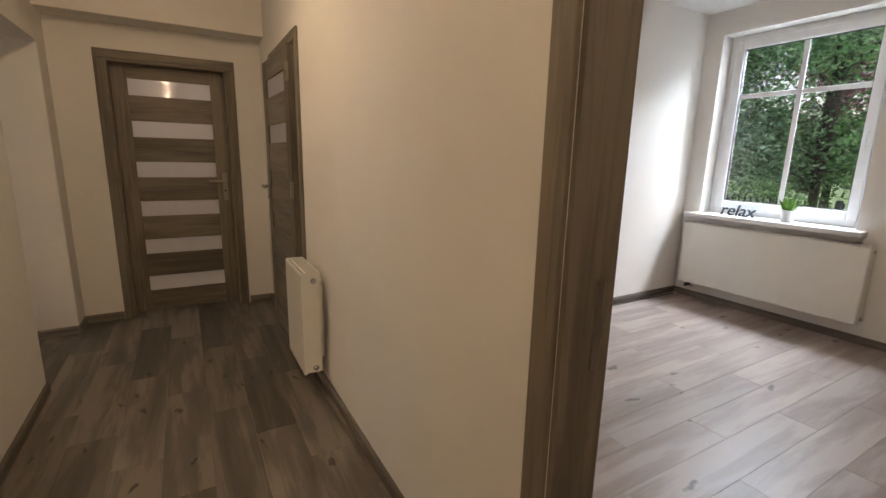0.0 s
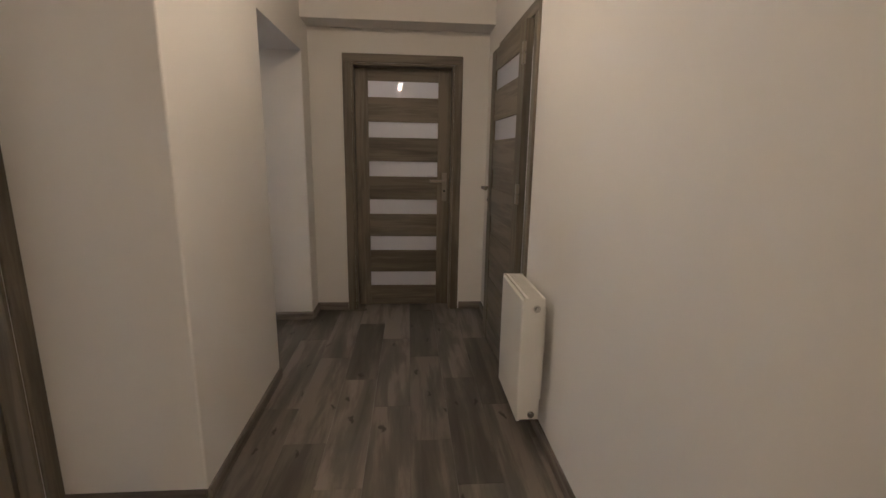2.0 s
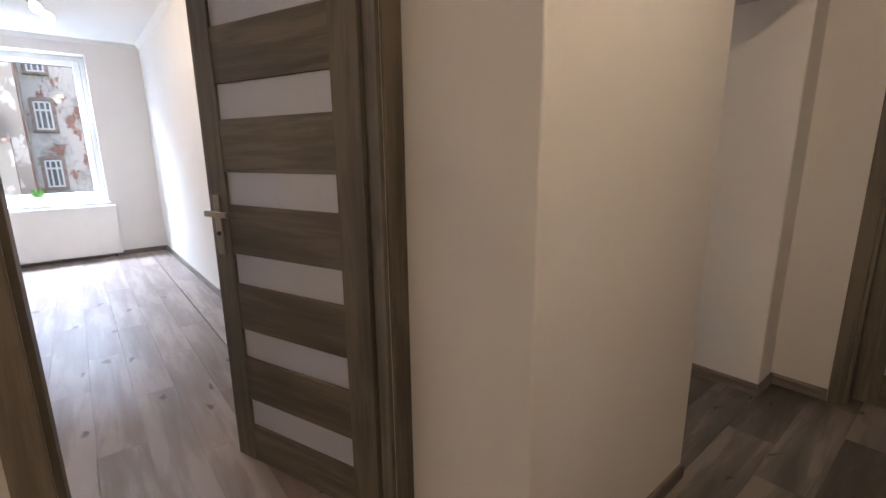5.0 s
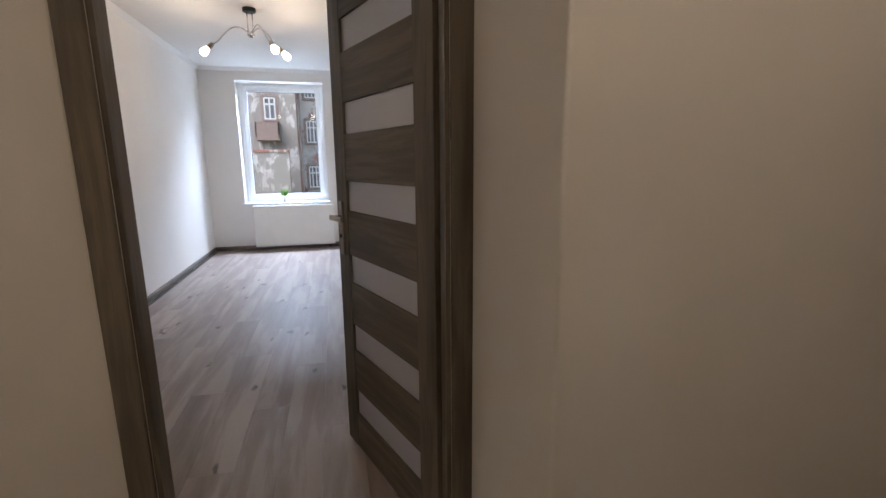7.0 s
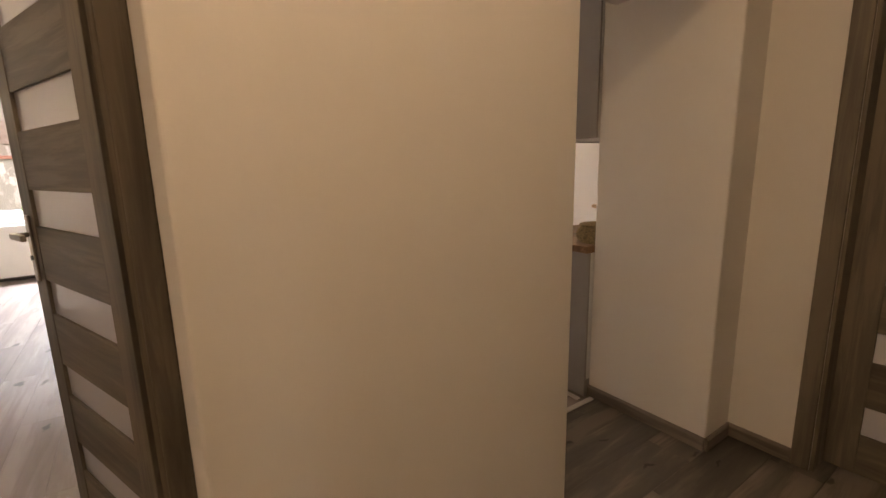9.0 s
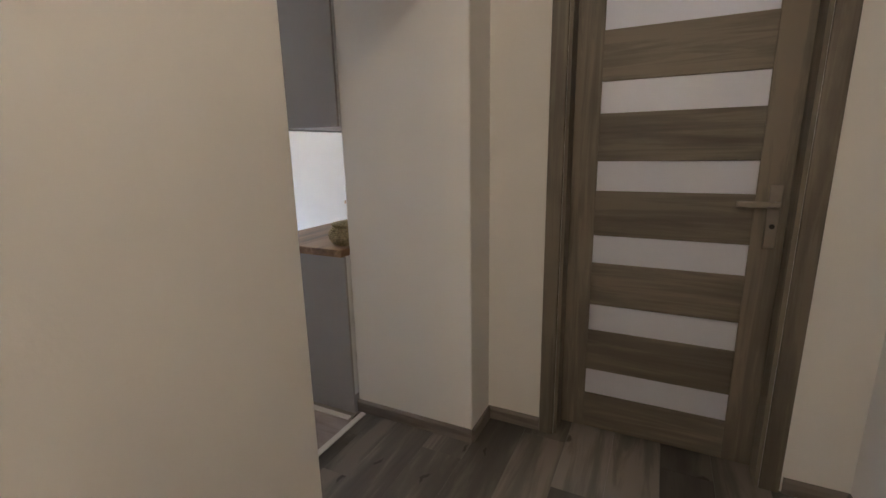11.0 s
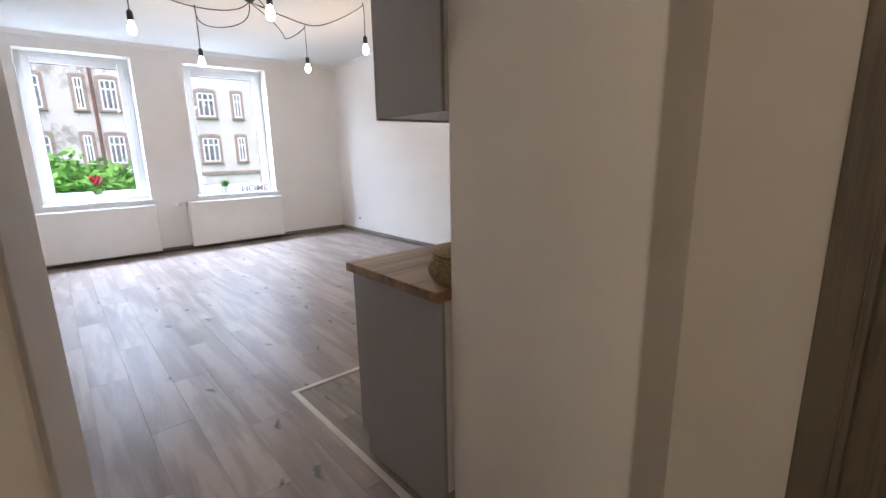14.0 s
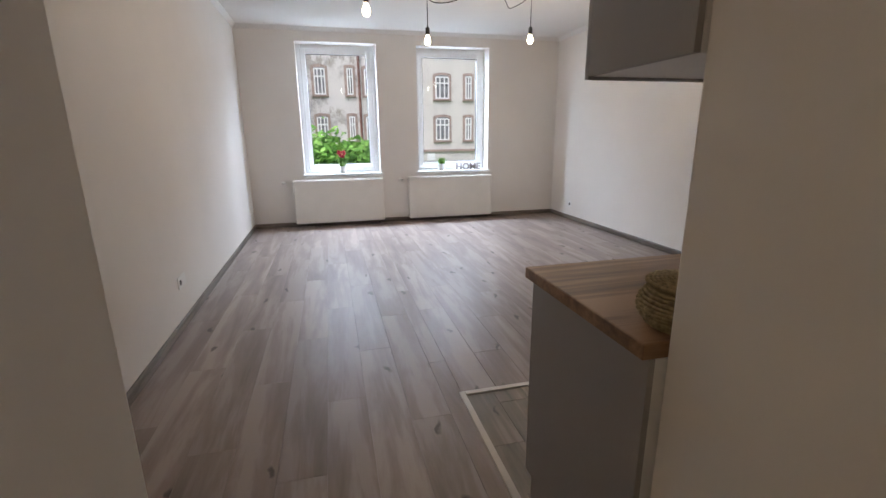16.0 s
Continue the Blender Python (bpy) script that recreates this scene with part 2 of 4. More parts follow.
def patchy(name, base, patch, brick, scale=0.5, amount=0.62):
    """Old render with stains, pale repairs and bare brick showing through."""
    m, n, l, b = mat(name)
    t1 = noise_tex(n, l, scale, 8, (1, 1, 1), 0, 0.7)
    t2 = noise_tex(n, l, scale * 2.2, 8, (1, 1, 0.6), 0, 0.7)
    r1 = ramp(n, [(0.40, base), (0.52, patch)])
    l.new(t1.outputs["Fac"], r1.inputs["Fac"])
    bt = n.new("ShaderNodeTexBrick")
    bt.inputs["Scale"].default_value = 4.0
    bt.inputs["Color1"].default_value, bt.inputs["Color2"].default_value = (*brick, 1), (brick[0] * 0.7, brick[1] * 0.7, brick[2] * 0.7, 1)
    bt.inputs["Mortar"].default_value = (0.4, 0.37, 0.34, 1)
    tc = n.new("ShaderNodeTexCoord")
    mp = n.new("ShaderNodeMapping")
    mp.inputs["Rotation"].default_value = (radians(90), 0, radians(90))
    l.new(tc.outputs["Object"], mp.inputs["Vector"])
    l.new(mp.outputs["Vector"], bt.inputs["Vector"])
    mask = ramp(n, [(amount - 0.02, (0, 0, 0)), (amount + 0.02, (1, 1, 1))])
    l.new(t2.outputs["Fac"], mask.inputs["Fac"])
    mx = n.new("ShaderNodeMix")
    mx.data_type = "RGBA"
    l.new(mask.outputs["Color"], mx.inputs["Factor"])
    l.new(r1.outputs["Color"], mx.inputs[6])
    l.new(bt.outputs["Color"], mx.inputs[7])
    l.new(mx.outputs[2], b.inputs["Base Color"])
    b.inputs["Roughness"].default_value = 0.9
    bump(n, l, b, t2.outputs["Fac"], 0.5, 0.03)
    return m


M["render_a"] = patchy("patched_grey_render", (0.36, 0.345, 0.34), (0.68, 0.66, 0.65), (0.42, 0.22, 0.17), 0.55, 0.56)
M["render_b"] = patchy("plain_grey_render", (0.56, 0.54, 0.52), (0.66, 0.64, 0.61), (0.42, 0.36, 0.33), 0.3, 0.72)
M["render_c"] = patchy("whitewashed_brick", (0.60, 0.55, 0.53), (0.74, 0.72, 0.70), (0.50, 0.21, 0.16), 0.7, 0.47)
M["surround"] = plain("weathered_brick_surround", (0.36, 0.28, 0.25), 0.9, var=0.3, scale=9, bumpy=0.5, bscale=20)


# ---- building helpers ----
def box(bm, x0, x1, y0, y1, z0, z1):
    vs = [bm.verts.new((x, y, z)) for x in (x0, x1) for y in (y0, y1) for z in (z0, z1)]
    for f in ((0, 1, 3, 2), (4, 6, 7, 5), (0, 4, 5, 1), (2, 3, 7, 6), (0, 2, 6, 4), (1, 5, 7, 3)):
        bm.faces.new([vs[i] for i in f])
    return vs


def boxes(*dims, bevel=0.0, segments=2):
    bm = bmesh.new()
    for d in dims:
        box(bm, *d)
    if bevel:
        bmesh.ops.bevel(bm, geom=bm.edges[:], offset=bevel, segments=segments, profile=0.5, affect="EDGES", clamp_overlap=True)
    return bm


def rod(bm, a, b, r, sides=10, r2=None):
    a, b = Vector(a), Vector(b)
    d = b - a
    m = Matrix.Translation((a + b) / 2) @ d.to_track_quat("Z", "Y").to_matrix().to_4x4()
    bmesh.ops.create_cone(bm, cap_ends=True, segments=sides, radius1=r, radius2=r if r2 is None else r2, depth=d.length, matrix=m)


def tube(bm, pts, r, sides=8):
    """A round tube along a list of points."""
    rings = []
    pts = [Vector(p) for p in pts]
    for i, p in enumerate(pts):
        d = (pts[min(i + 1, len(pts) - 1)] - pts[max(i - 1, 0)]).normalized()
        q = d.to_track_quat("Z", "Y")
        rings.append([bm.verts.new(p + q @ Vector((r * math.cos(2 * math.pi * k / sides), r * math.sin(2 * math.pi * k / sides), 0))) for k in range(sides)])
    for A, B in zip(rings, rings[1:]):
        for k in range(sides):
            bm.faces.new((A[k], A[(k + 1) % sides], B[(k + 1) % sides], B[k]))
    bm.faces.new(rings[0][::-1])
    bm.faces.new(rings[-1])


def lathe(bm, prof, sides=24, m=None):
    rings = [[bm.verts.new((r * math.cos(2 * math.pi * k / sides), r * math.sin(2 * math.pi * k / sides), z)) for k in range(sides)] for r, z in prof]
    for A, B in zip(rings, rings[1:]):
        for k in range(sides):
            bm.faces.new((A[k], A[(k + 1) % sides], B[(k + 1) % sides], B[k]))
    bm.faces.new(rings[0][::-1])
    bm.faces.new(rings[-1])
    if m is not None:
        bmesh.ops.transform(bm, matrix=m, verts=bm.verts)
    return bm


def mesh_of(name, bm, material, smooth=False):
    bmesh.ops.recalc_face_normals(bm, faces=bm.faces[:])
    me = bpy.data.meshes.new(name)
    bm.to_mesh(me)
    bm.free()
    me.materials.append(M[material])
    if smooth:
        me.shade_smooth()
    return me


def part(name, bm, material, parent=None, label="", smooth=False):
    ob = new(name, mesh_of(name, bm, material, smooth))
    ob.parent = parent
    if label:
        ob["label"] = label
    return ob


def thing(name, m, label, category, group="", kind=""):
    ob = new(name)
    ob.empty_display_size = 0.1
    ob.matrix_basis = m
    return tagged(ob, label, category, group, kind)


def structure(name, bm, material, label, category, smooth=False):
    return tagged(part(name, bm, material, None, "", smooth), label, category, "", "structure")

# ---- large structure ----
H = 2.75
WHITE = "matt off-white painted plaster wall"


def slant(bm, a, b, t, z0, z1):
    """A wall slab from a to b in plan, t thick to its right."""
    ax, ay, bx, by = *a, *b
    d = Vector((bx - ax, by - ay)).normalized()
    n = Vector((d.y, -d.x)) * t
    pts = [(ax, ay), (bx, by), (bx + n.x, by + n.y), (ax + n.x, ay + n.y)]
    lo = [bm.verts.new((x, y, z0)) for x, y in pts]
    hi = [bm.verts.new((x, y, z1)) for x, y in pts]
    bm.faces.new(lo[::-1])
    bm.faces.new(hi)
    for i in range(4):
        bm.faces.new((lo[i], lo[(i + 1) % 4], hi[(i + 1) % 4], hi[i]))


def holed(u0, u1, holes, z1=H):
    """Pieces (u0, u1, z0, z1) of a wall with openings (u0, u1, z0, z1)."""
    out, u = [], u0
    for a, b, lo, hi in sorted(holes):
        out.append((u, a, -0.05, z1))
        if lo > 0:
            out.append((a, b, -0.05, lo))
        out.append((a, b, hi, z1))
        u = b
    out.append((u, u1, -0.05, z1))
    return out


EAST = 1.22
structure("wall_hall_east", boxes(*[(EAST, 1.36, a, b, c, d) for a, b, c, d in holed(-3.0, 4.67, [(0.185, 0.985, 0, 2.03), (3.285, 4.125, 0, 2.03)])]), "wall", WHITE + " beside the hall", "wall")
structure("wall_room_east", boxes(*[(-0.79, -0.72, a, b, c, d) for a, b, c, d in holed(-3.0, 2.472, [(1.56, 2.406, 0, 2.03)])]), "wall", WHITE + " around the open room door", "wall")
def plan_block(pts, z0=-0.05, z1=H):
    """An upright block over a plan outline, its upright edges slightly rounded."""
    bm = bmesh.new()
    lo = [bm.verts.new((x, y, z0)) for x, y in pts]
    hi = [bm.verts.new((x, y, z1)) for x, y in pts]
    bm.faces.new(lo[::-1])
    bm.faces.new(hi)
    ups = []
    for i in range(len(pts)):
        bm.faces.new((lo[i], lo[(i + 1) % len(pts)], hi[(i + 1) % len(pts)], hi[i]))
    bm.edges.ensure_lookup_table()
    ups = [e for e in bm.edges if abs(e.verts[0].co.z - e.verts[1].co.z) > 1]
    bmesh.ops.bevel(bm, geom=ups, offset=0.008, segments=3, profile=0.5, affect="EDGES")
    return bm


structure("wall_pier", plan_block([(-0.775, 2.472), (-0.19, 2.472), (-0.195, 3.470), (-0.775, 3.474)]), "wall", "off-white painted plaster pier between hall and living room", "wall")
structure("wall_lintel", boxes((-0.775, -0.20, 3.46, 4.445, 2.06, H - 0.001)), "wall", "off-white plaster lintel above the living room opening", "wall")
structure("wall_kitchen_pier", plan_block([(-0.84, 4.445), (-0.20, 4.445), (-0.20, 4.95), (-0.84, 4.95)]), "wall", "off-white painted plaster pier beside the kitchen unit", "wall")
structure("wall_hall_north", boxes(*[(a, b, 4.67, 5.01, c, d) for a, b, c, d in holed(-0.20, 1.40, [(0.127, 0.942, 0, 2.03)])]), "wall", WHITE + " around the closed entrance door", "wall")
structure("beam", boxes((-0.20, EAST, 4.44, 4.67, 2.28, H), bevel=0.004), "wall", "off-white boxed beam across the hall end", "beam")
structure("wall_kitchen", boxes((-0.84, -0.70, 4.95, 7.8, -0.05, H)), "wall", WHITE + " behind the kitchen units", "wall")
bm = bmesh.new()
slant(bm, (-0.75, 2.72), (-7.0, 2.65), -0.07, -0.05, H)
bmesh.ops.reverse_faces(bm, faces=bm.faces[:])
structure("wall_living_south", bm, "wall", WHITE + " along the living room", "wall")
bm = bmesh.new()
slant(bm, (-7.0, 7.38), (-0.7, 7.38), -0.2, -0.05, H)
structure("wall_living_north", bm, "wall", WHITE + " at the end of the living room", "wall")
WEST = -6.98
W1, W2, W3 = (3.41, 4.515, 0.735, 2.57), (5.10, 6.225, 0.735, 2.57), (0.72, 1.99, 0.71, 2.57)
structure("wall_west", boxes(*[(-7.36, WEST, a, b, c, d) for a, b, c, d in holed(-1.6, 7.9, [W1, W2, W3])]), "wall", WHITE + " with tall windows above radiators", "wall")
structure("wall_room_south", boxes((WEST, -0.80, 0.07, 0.225, -0.05, H)), "wall", WHITE + " along the empty room", "wall")
structure("wall_south", boxes((-0.86, 5.06, -3.15, -3.0, -0.05, H)), "wall", WHITE + " closing the hall", "wall")
W4 = (1.72, 2.95, 0.85, 2.535)
structure("wall_bedroom_east", boxes(*[(5.06, 5.46, a, b, c, d) for a, b, c, d in holed(-3.15, 4.95, [W4])]), "wall", WHITE + " with a garden window", "wall")
structure("wall_bedroom_north", boxes((1.36, 5.06, 3.12, 3.22, -0.05, H)), "wall", WHITE + " of the bedroom", "wall")
structure("wall_closet", boxes((1.36, 5.06, 4.80, 4.95, -0.05, H)), "wall", WHITE + " closing the side room", "wall")
structure("wall_landing", boxes((-0.7, 1.4, 5.9, 6.0, -0.05, H), (1.3, 1.4, 4.95, 5.9, -0.05, H), (-0.7, -0.6, 4.95, 5.9, -0.05, H)), "wall", WHITE + " outside the entrance door", "wall")
structure("ceiling", boxes((-7.36, 5.46, -3.15, 8.0, H, H + 0.2)), "ceiling", "flat white painted ceiling", "ceiling")
structure("hall_ceiling", boxes((-0.72, EAST, -3.0, 4.44, 2.60, H - 0.003)), "ceiling", "flat white lowered hall ceiling", "ceiling")
structure("floor", boxes((-7.36, 5.46, -3.15, 8.0, -0.2, -0.012)), "grout", "dark floor bed beneath planks and tiles", "floor")


def coving(name, pts, size=0.05):
    """A small sloped moulding where wall meets ceiling."""
    bm = bmesh.new()
    for (ax, ay), (bx, by) in zip(pts, pts[1:]):
        d = Vector((bx - ax, by - ay)).normalized()
        n = Vector((-d.y, d.x)) * size
        prof = [((0, 0), H - size), ((n.x, n.y), H - 0.001), ((0, 0), H - 0.001)]
        rings = []
        for px, py in ((ax, ay), (bx, by)):
            rings.append([bm.verts.new((px + o[0], py + o[1], z)) for o, z in prof])
        for k in range(3):
            bm.faces.new((rings[0][k], rings[0][(k + 1) % 3], rings[1][(k + 1) % 3], rings[1][k]))
    structure(name, bm, "ceiling", "white coving along the ceiling edge", "coving")


coving("coving_living", [(-0.86, 7.38), (WEST, 7.38), (WEST, 2.65), (-0.8, 2.72)])
coving("coving_room", [(-0.80, 2.65), (WEST, 2.58), (WEST, 0.225), (-0.80, 0.225)])


# skirting boards
def skirting(name, a, b, h=0.065, t=0.014):
    """A board from a to b in plan, standing to the left of that line."""
    ax, ay, bx, by = *a, *b
    d = Vector((bx - ax, by - ay)).normalized()
    L = (Vector(b) - Vector(a)).length
    m = Matrix.Translation((ax, ay, 0)) @ Matrix.Rotation(math.atan2(d.y, d.x), 4, "Z")
    bm = bmesh.new()
    prof = [(0, 0.002), (t, 0.002), (t, h - 0.012), (t * 0.5, h), (0, h)]
    rings = [[bm.verts.new((x, y, z)) for y, z in prof] for x in (0, L)]
    n = len(prof)
    for k in range(n):
        bm.faces.new((rings[0][k], rings[0][(k + 1) % n], rings[1][(k + 1) % n], rings[1][k]))
    bm.faces.new(rings[0][::-1])
    bm.faces.new(rings[1])
    ob = structure(name, bm, "skirt_x", "grey-brown wood-look skirting board along the wall", "skirting board")
    ob.matrix_basis = m


for a, b in (((EAST, 1.053), (EAST, 3.22)), ((EAST, 4.19), (EAST, 4.67)), ((EAST, 4.67), (1.018, 4.67)), ((0.058, 4.67), (-0.20, 4.67)),
             ((-0.20, 4.67), (-0.20, 4.445)), ((-0.20, 4.445), (-0.84, 4.445)), ((-0.775, 3.474), (-0.195, 3.470)), ((-0.195, 3.470), (-0.19, 2.472)),
             ((-0.19, 2.472), (-0.72, 2.472)), ((-0.72, 1.49), (-0.72, -3.0)), ((-0.775, 2.72), (-0.775, 3.474)), ((WEST, 2.65), (-0.79, 2.72)),
             ((WEST, 7.38), (WEST, 2.65)), ((-0.87, 7.38), (WEST, 7.38)), ((WEST, 2.58), (WEST, 0.225)), ((WEST, 0.225), (-0.80, 0.225)), ((-0.80, 2.649), (WEST, 2.58)),
             ((5.06, -3.0), (5.06, 3.12)), ((5.06, 3.12), (1.36, 3.12)), ((1.36, 3.12), (1.36, 1.07))):
    skirting("baseboard", a, b)


# ---- doors ----
def casing(name, m, w, h, depth, label, far_side=True):
    """Frame round an opening w wide and h high; x along the wall, y into it from the near face."""
    t = thing(name, m, label, "door frame", "", "structure")
    f, th = 0.066, 0.016
    for y0, y1 in ((-th, 0.0), (depth, depth + th)) if far_side else ((-th, 0.0),):
        part("upright", boxes((-f, 0, y0, y1, 0, h), bevel=0.004), "oak_v", t)
        part("upright", boxes((w, w + f, y0, y1, 0, h), bevel=0.004), "oak_v", t)
        part("head", boxes((-f, w + f, y0, y1, h + 0.0005, h + f), bevel=0.004), "oak_h", t)
    part("lining", boxes((0.0, 0.014, 0.0, depth, 0, h)), "oak_v", t)
    part("lining", boxes((w - 0.014, w, 0.0, depth, 0, h)), "oak_v", t)
    part("lining_head", boxes((0.014, w - 0.014, 0.0, depth, h - 0.014, h)), "oak_h", t)
    return t


def handle(parent, x, z, y, side, facing):
    """Lever handle with a long plate on a leaf; side: the way the lever points, facing: sign of y it stands out to."""
    plate = part("handle_plate", boxes((x - 0.02, x + 0.02, min(y, y + facing * 0.009), max(y, y + facing * 0.009), z - 0.17, z + 0.07), bevel=0.003), "steel", parent, "satin nickel handle plate")
    bm = bmesh.new()
    rod(bm, (x, y, z), (x, y + facing * 0.05, z), 0.009)
    part("handle_neck", bm, "steel", plate, "", True)
    y0, y1 = sorted((y + facing * 0.042, y + facing * 0.058))
    x0, x1 = sorted((x - side * 0.012, x + side * 0.125))
    part("lever", boxes((x0, x1, y0, y1, z - 0.011, z + 0.011), bevel=0.004), "steel", plate)
    bm = bmesh.new()
    rod(bm, (x, y, z - 0.085), (x, y + facing * 0.014, z - 0.085), 0.009, 12)
    part("lock_cylinder", bm, "black", plate)


def door_leaf(name, m, label, panes=6, lever_side=-1, hinge_out=None, w=0.82, keyed=False, top=1.915):
    """A leaf with upright stiles, cross rails and glazed bays; x from the hinge edge, y from the front face, z from the floor."""
    t = thing(name, m, label, "door")
    hgt, d, s, step, ph = 2.02, 0.04, 0.115, 0.321, 0.126
    tops = [top - step * i for i in range(6)]
    part("stile", boxes((0, s, 0, d, 0.008, hgt), bevel=0.002), "oak_v", t)
    part("stile", boxes((w - s, w, 0, d, 0.008, hgt), bevel=0.002), "oak_v", t)
    edges = [hgt] + [v for top in tops for v in (top, top - ph)] + [0.008]
    for i in range(7):
        hi, lo = edges[2 * i], edges[2 * i + 1]
        part("rail", boxes((s, w - s, 0.002, d - 0.002, lo, hi), bevel=0.002), "oak_h", t)
    for i, top in enumerate(tops):
        if i < panes:
            part("pane", boxes((s - 0.003, w - s + 0.003, 0.012, d - 0.012, top - ph - 0.003, top + 0.003)), "frost", t, "frosted white glass strip")
        else:
            part("panel", boxes((s - 0.003, w - s + 0.003, 0.008, d - 0.008, top - ph - 0.003, top + 0.003)), "oak_h", t)
    hx = w - 0.055
    handle(t, hx, 1.115, 0.0, -1, -1)
    handle(t, hx, 1.115, d, -1, 1)
    if keyed:
        bm = bmesh.new()
        rod(bm, (hx, -0.012, 1.03), (hx, -0.04, 1.03), 0.003, 6)
        bmesh.ops.create_cone(bm, cap_ends=True, segments=12, radius1=0.012, radius2=0.012, depth=0.003, matrix=Matrix.Translation((hx, -0.048, 1.03)) @ Matrix.Rotation(radians(90), 4, "Y"))
        part("key", bm, "chrome", t)
    if hinge_out is not None:
        for z in (0.25, 1.08, 1.80):
            part("hinge", boxes((-0.022, 0.012, hinge_out - 0.016 if hinge_out <= 0 else hinge_out, hinge_out if hinge_out <= 0 else hinge_out + 0.016, z, z + 0.052), (-0.022, 0.012, hinge_out - 0.016 if hinge_out <= 0 else hinge_out, hinge_out if hinge_out <= 0 else hinge_out + 0.016, z + 0.056, z + 0.108), bevel=0.003), "steel", t, "satin nickel hinge")
    return t


# entrance door at the end of the hall: hinges on its left, handle on its right
casing("door_frame_1", pose(0.127, 4.67, 0), 0.815, 2.03, 0.34, "grey-brown oak frame round the entrance door")
door_leaf("door_1", pose(0.131, 4.78, 0), "closed grey-brown oak door with six frosted glass strips", 6, -1, None, 0.807)
# side door in the hall's east wall, a hand's breadth ajar
casing("door_frame_2", pose(EAST, 4.125, 0, 0, 0, -90), 0.84, 2.03, 0.14, "grey-brown oak frame round the side door")
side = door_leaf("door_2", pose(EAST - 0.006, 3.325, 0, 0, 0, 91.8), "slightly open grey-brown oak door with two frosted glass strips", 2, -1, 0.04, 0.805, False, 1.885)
# open door of the empty room
casing("door_frame_3", pose(-0.72, 1.56, 0, 0, 0, 90), 0.846, 2.03, 0.07, "grey-brown oak frame round the empty room's door", False)
door_leaf("door_3", pose(-0.793, 2.376, 0, 0, 0, 180 + 20.6) @ pose(0, -0.04, 0), "wide open grey-brown oak door with six frosted strips and a key", 6, -1, None, 0.807, True)
# doorway of the bedroom
fr = casing("door_frame_4", pose(EAST, 0.985, 0, 0, 0, -90), 0.80, 2.03, 0.14, "grey-brown oak frame of the bedroom doorway")
part("strike_plate", boxes((0.014, 0.017, 0.085, 0.11, 0.92, 1.12), bevel=0.001), "steel", fr, "satin nickel strike plate")
part("threshold", boxes((0.0, 0.80, 0.05, 0.09, 0.001, 0.006)), "strip", fr)


# ---- windows ----
def window(name, m, w, h, label, cross=False, handle_at=1, sill=(0.06, 0.06, 0.0)):
    """White window; x along the wall, y outwards from the frame's inner face, z up from the frame's foot."""
    t = thing(name, m, label, "window", "", "structure")
    f, s = 0.065, 0.075

    def ring(a, b, y0, y1, bev):
        """A rectangular frame of width b, inset by a."""
        return boxes((a, a + b, y0, y1, a, h - a), (w - a - b, w - a, y0, y1, a, h - a), (a + b, w - a - b, y0 + 0.001, y1, a, a + b), (a + b, w - a - b, y0 + 0.001, y1, h - a - b, h - a), bevel=bev)

    part("window_frame", ring(0, f, 0, 0.07, 0.006), "pvc", t)
    sash = part("sash", ring(f - 0.012, s, -0.018, 0.05, 0.008), "pvc", t)
    g = f - 0.012 + s
    part("seal", ring(g - 0.001, 0.006, -0.004, 0.03, 0), "seal", sash)
    ob = part("pane", boxes((g, w - g, 0.020, 0.026, g, h - g)), "glass", sash)
    ob.visible_shadow = False
    if cross:
        part("glazing_bar", boxes((w / 2 - 0.02, w / 2 + 0.02, 0.006, 0.019, g, h - g), bevel=0.004), "pvc", sash)
        zc = g + (h - 2 * g) * 0.70
        part("glazing_bar", boxes((g, w / 2 - 0.02, 0.007, 0.019, zc - 0.02, zc + 0.02), (w / 2 + 0.02, w - g, 0.007, 0.019, zc - 0.02, zc + 0.02), bevel=0.004), "pvc", sash)
    hx = w - g + s * 0.45 if handle_at > 0 else g - s * 0.45
    part("window_handle", boxes((hx - 0.013, hx + 0.013, -0.03, -0.018, h * 0.42, h * 0.42 + 0.065), (hx - 0.009, hx + 0.009, -0.055, -0.03, h * 0.42 - 0.08, h * 0.42 + 0.04), bevel=0.003), "pvc", sash)
    hz = g - s * 0.5 if handle_at > 0 else w - g + s * 0.5
    part("window_hinge", boxes((hz - 0.01, hz + 0.01, -0.03, -0.0185, h - g + 0.0, h - g + 0.06), bevel=0.003), "pvc", sash)
    return t


FX = -7.20
for nm, (a, b, lo, hi), side_ in (("window_1", W1, 1), ("window_2", W2, -1), ("window_3", W3, 1)):
    window(nm, pose(FX, a, lo + 0.03, 0, 0, 90), b - a, hi - lo - 0.03, "tall white single-sash window with a deep reveal", False, side_)
    structure("window_sill", boxes((FX, WEST + 0.035, a - 0.03, b + 0.03, lo - 0.0, lo + 0.03), bevel=0.006), "sill", "white window sill above a radiator", "window sill")
window("window_4", pose(5.22, W4[1], W4[2] + 0.03, 0, 0, -90), W4[1] - W4[0], W4[3] - W4[2] - 0.03, "white window with crossed glazing bars onto trees", True, 1)
structure("window_sill", boxes((4.93, 5.24, 1.65, 3.04, W4[2] - 0.01, W4[2] + 0.03), bevel=0.006), "sill", "white window sill above the bedroom radiator", "window sill")

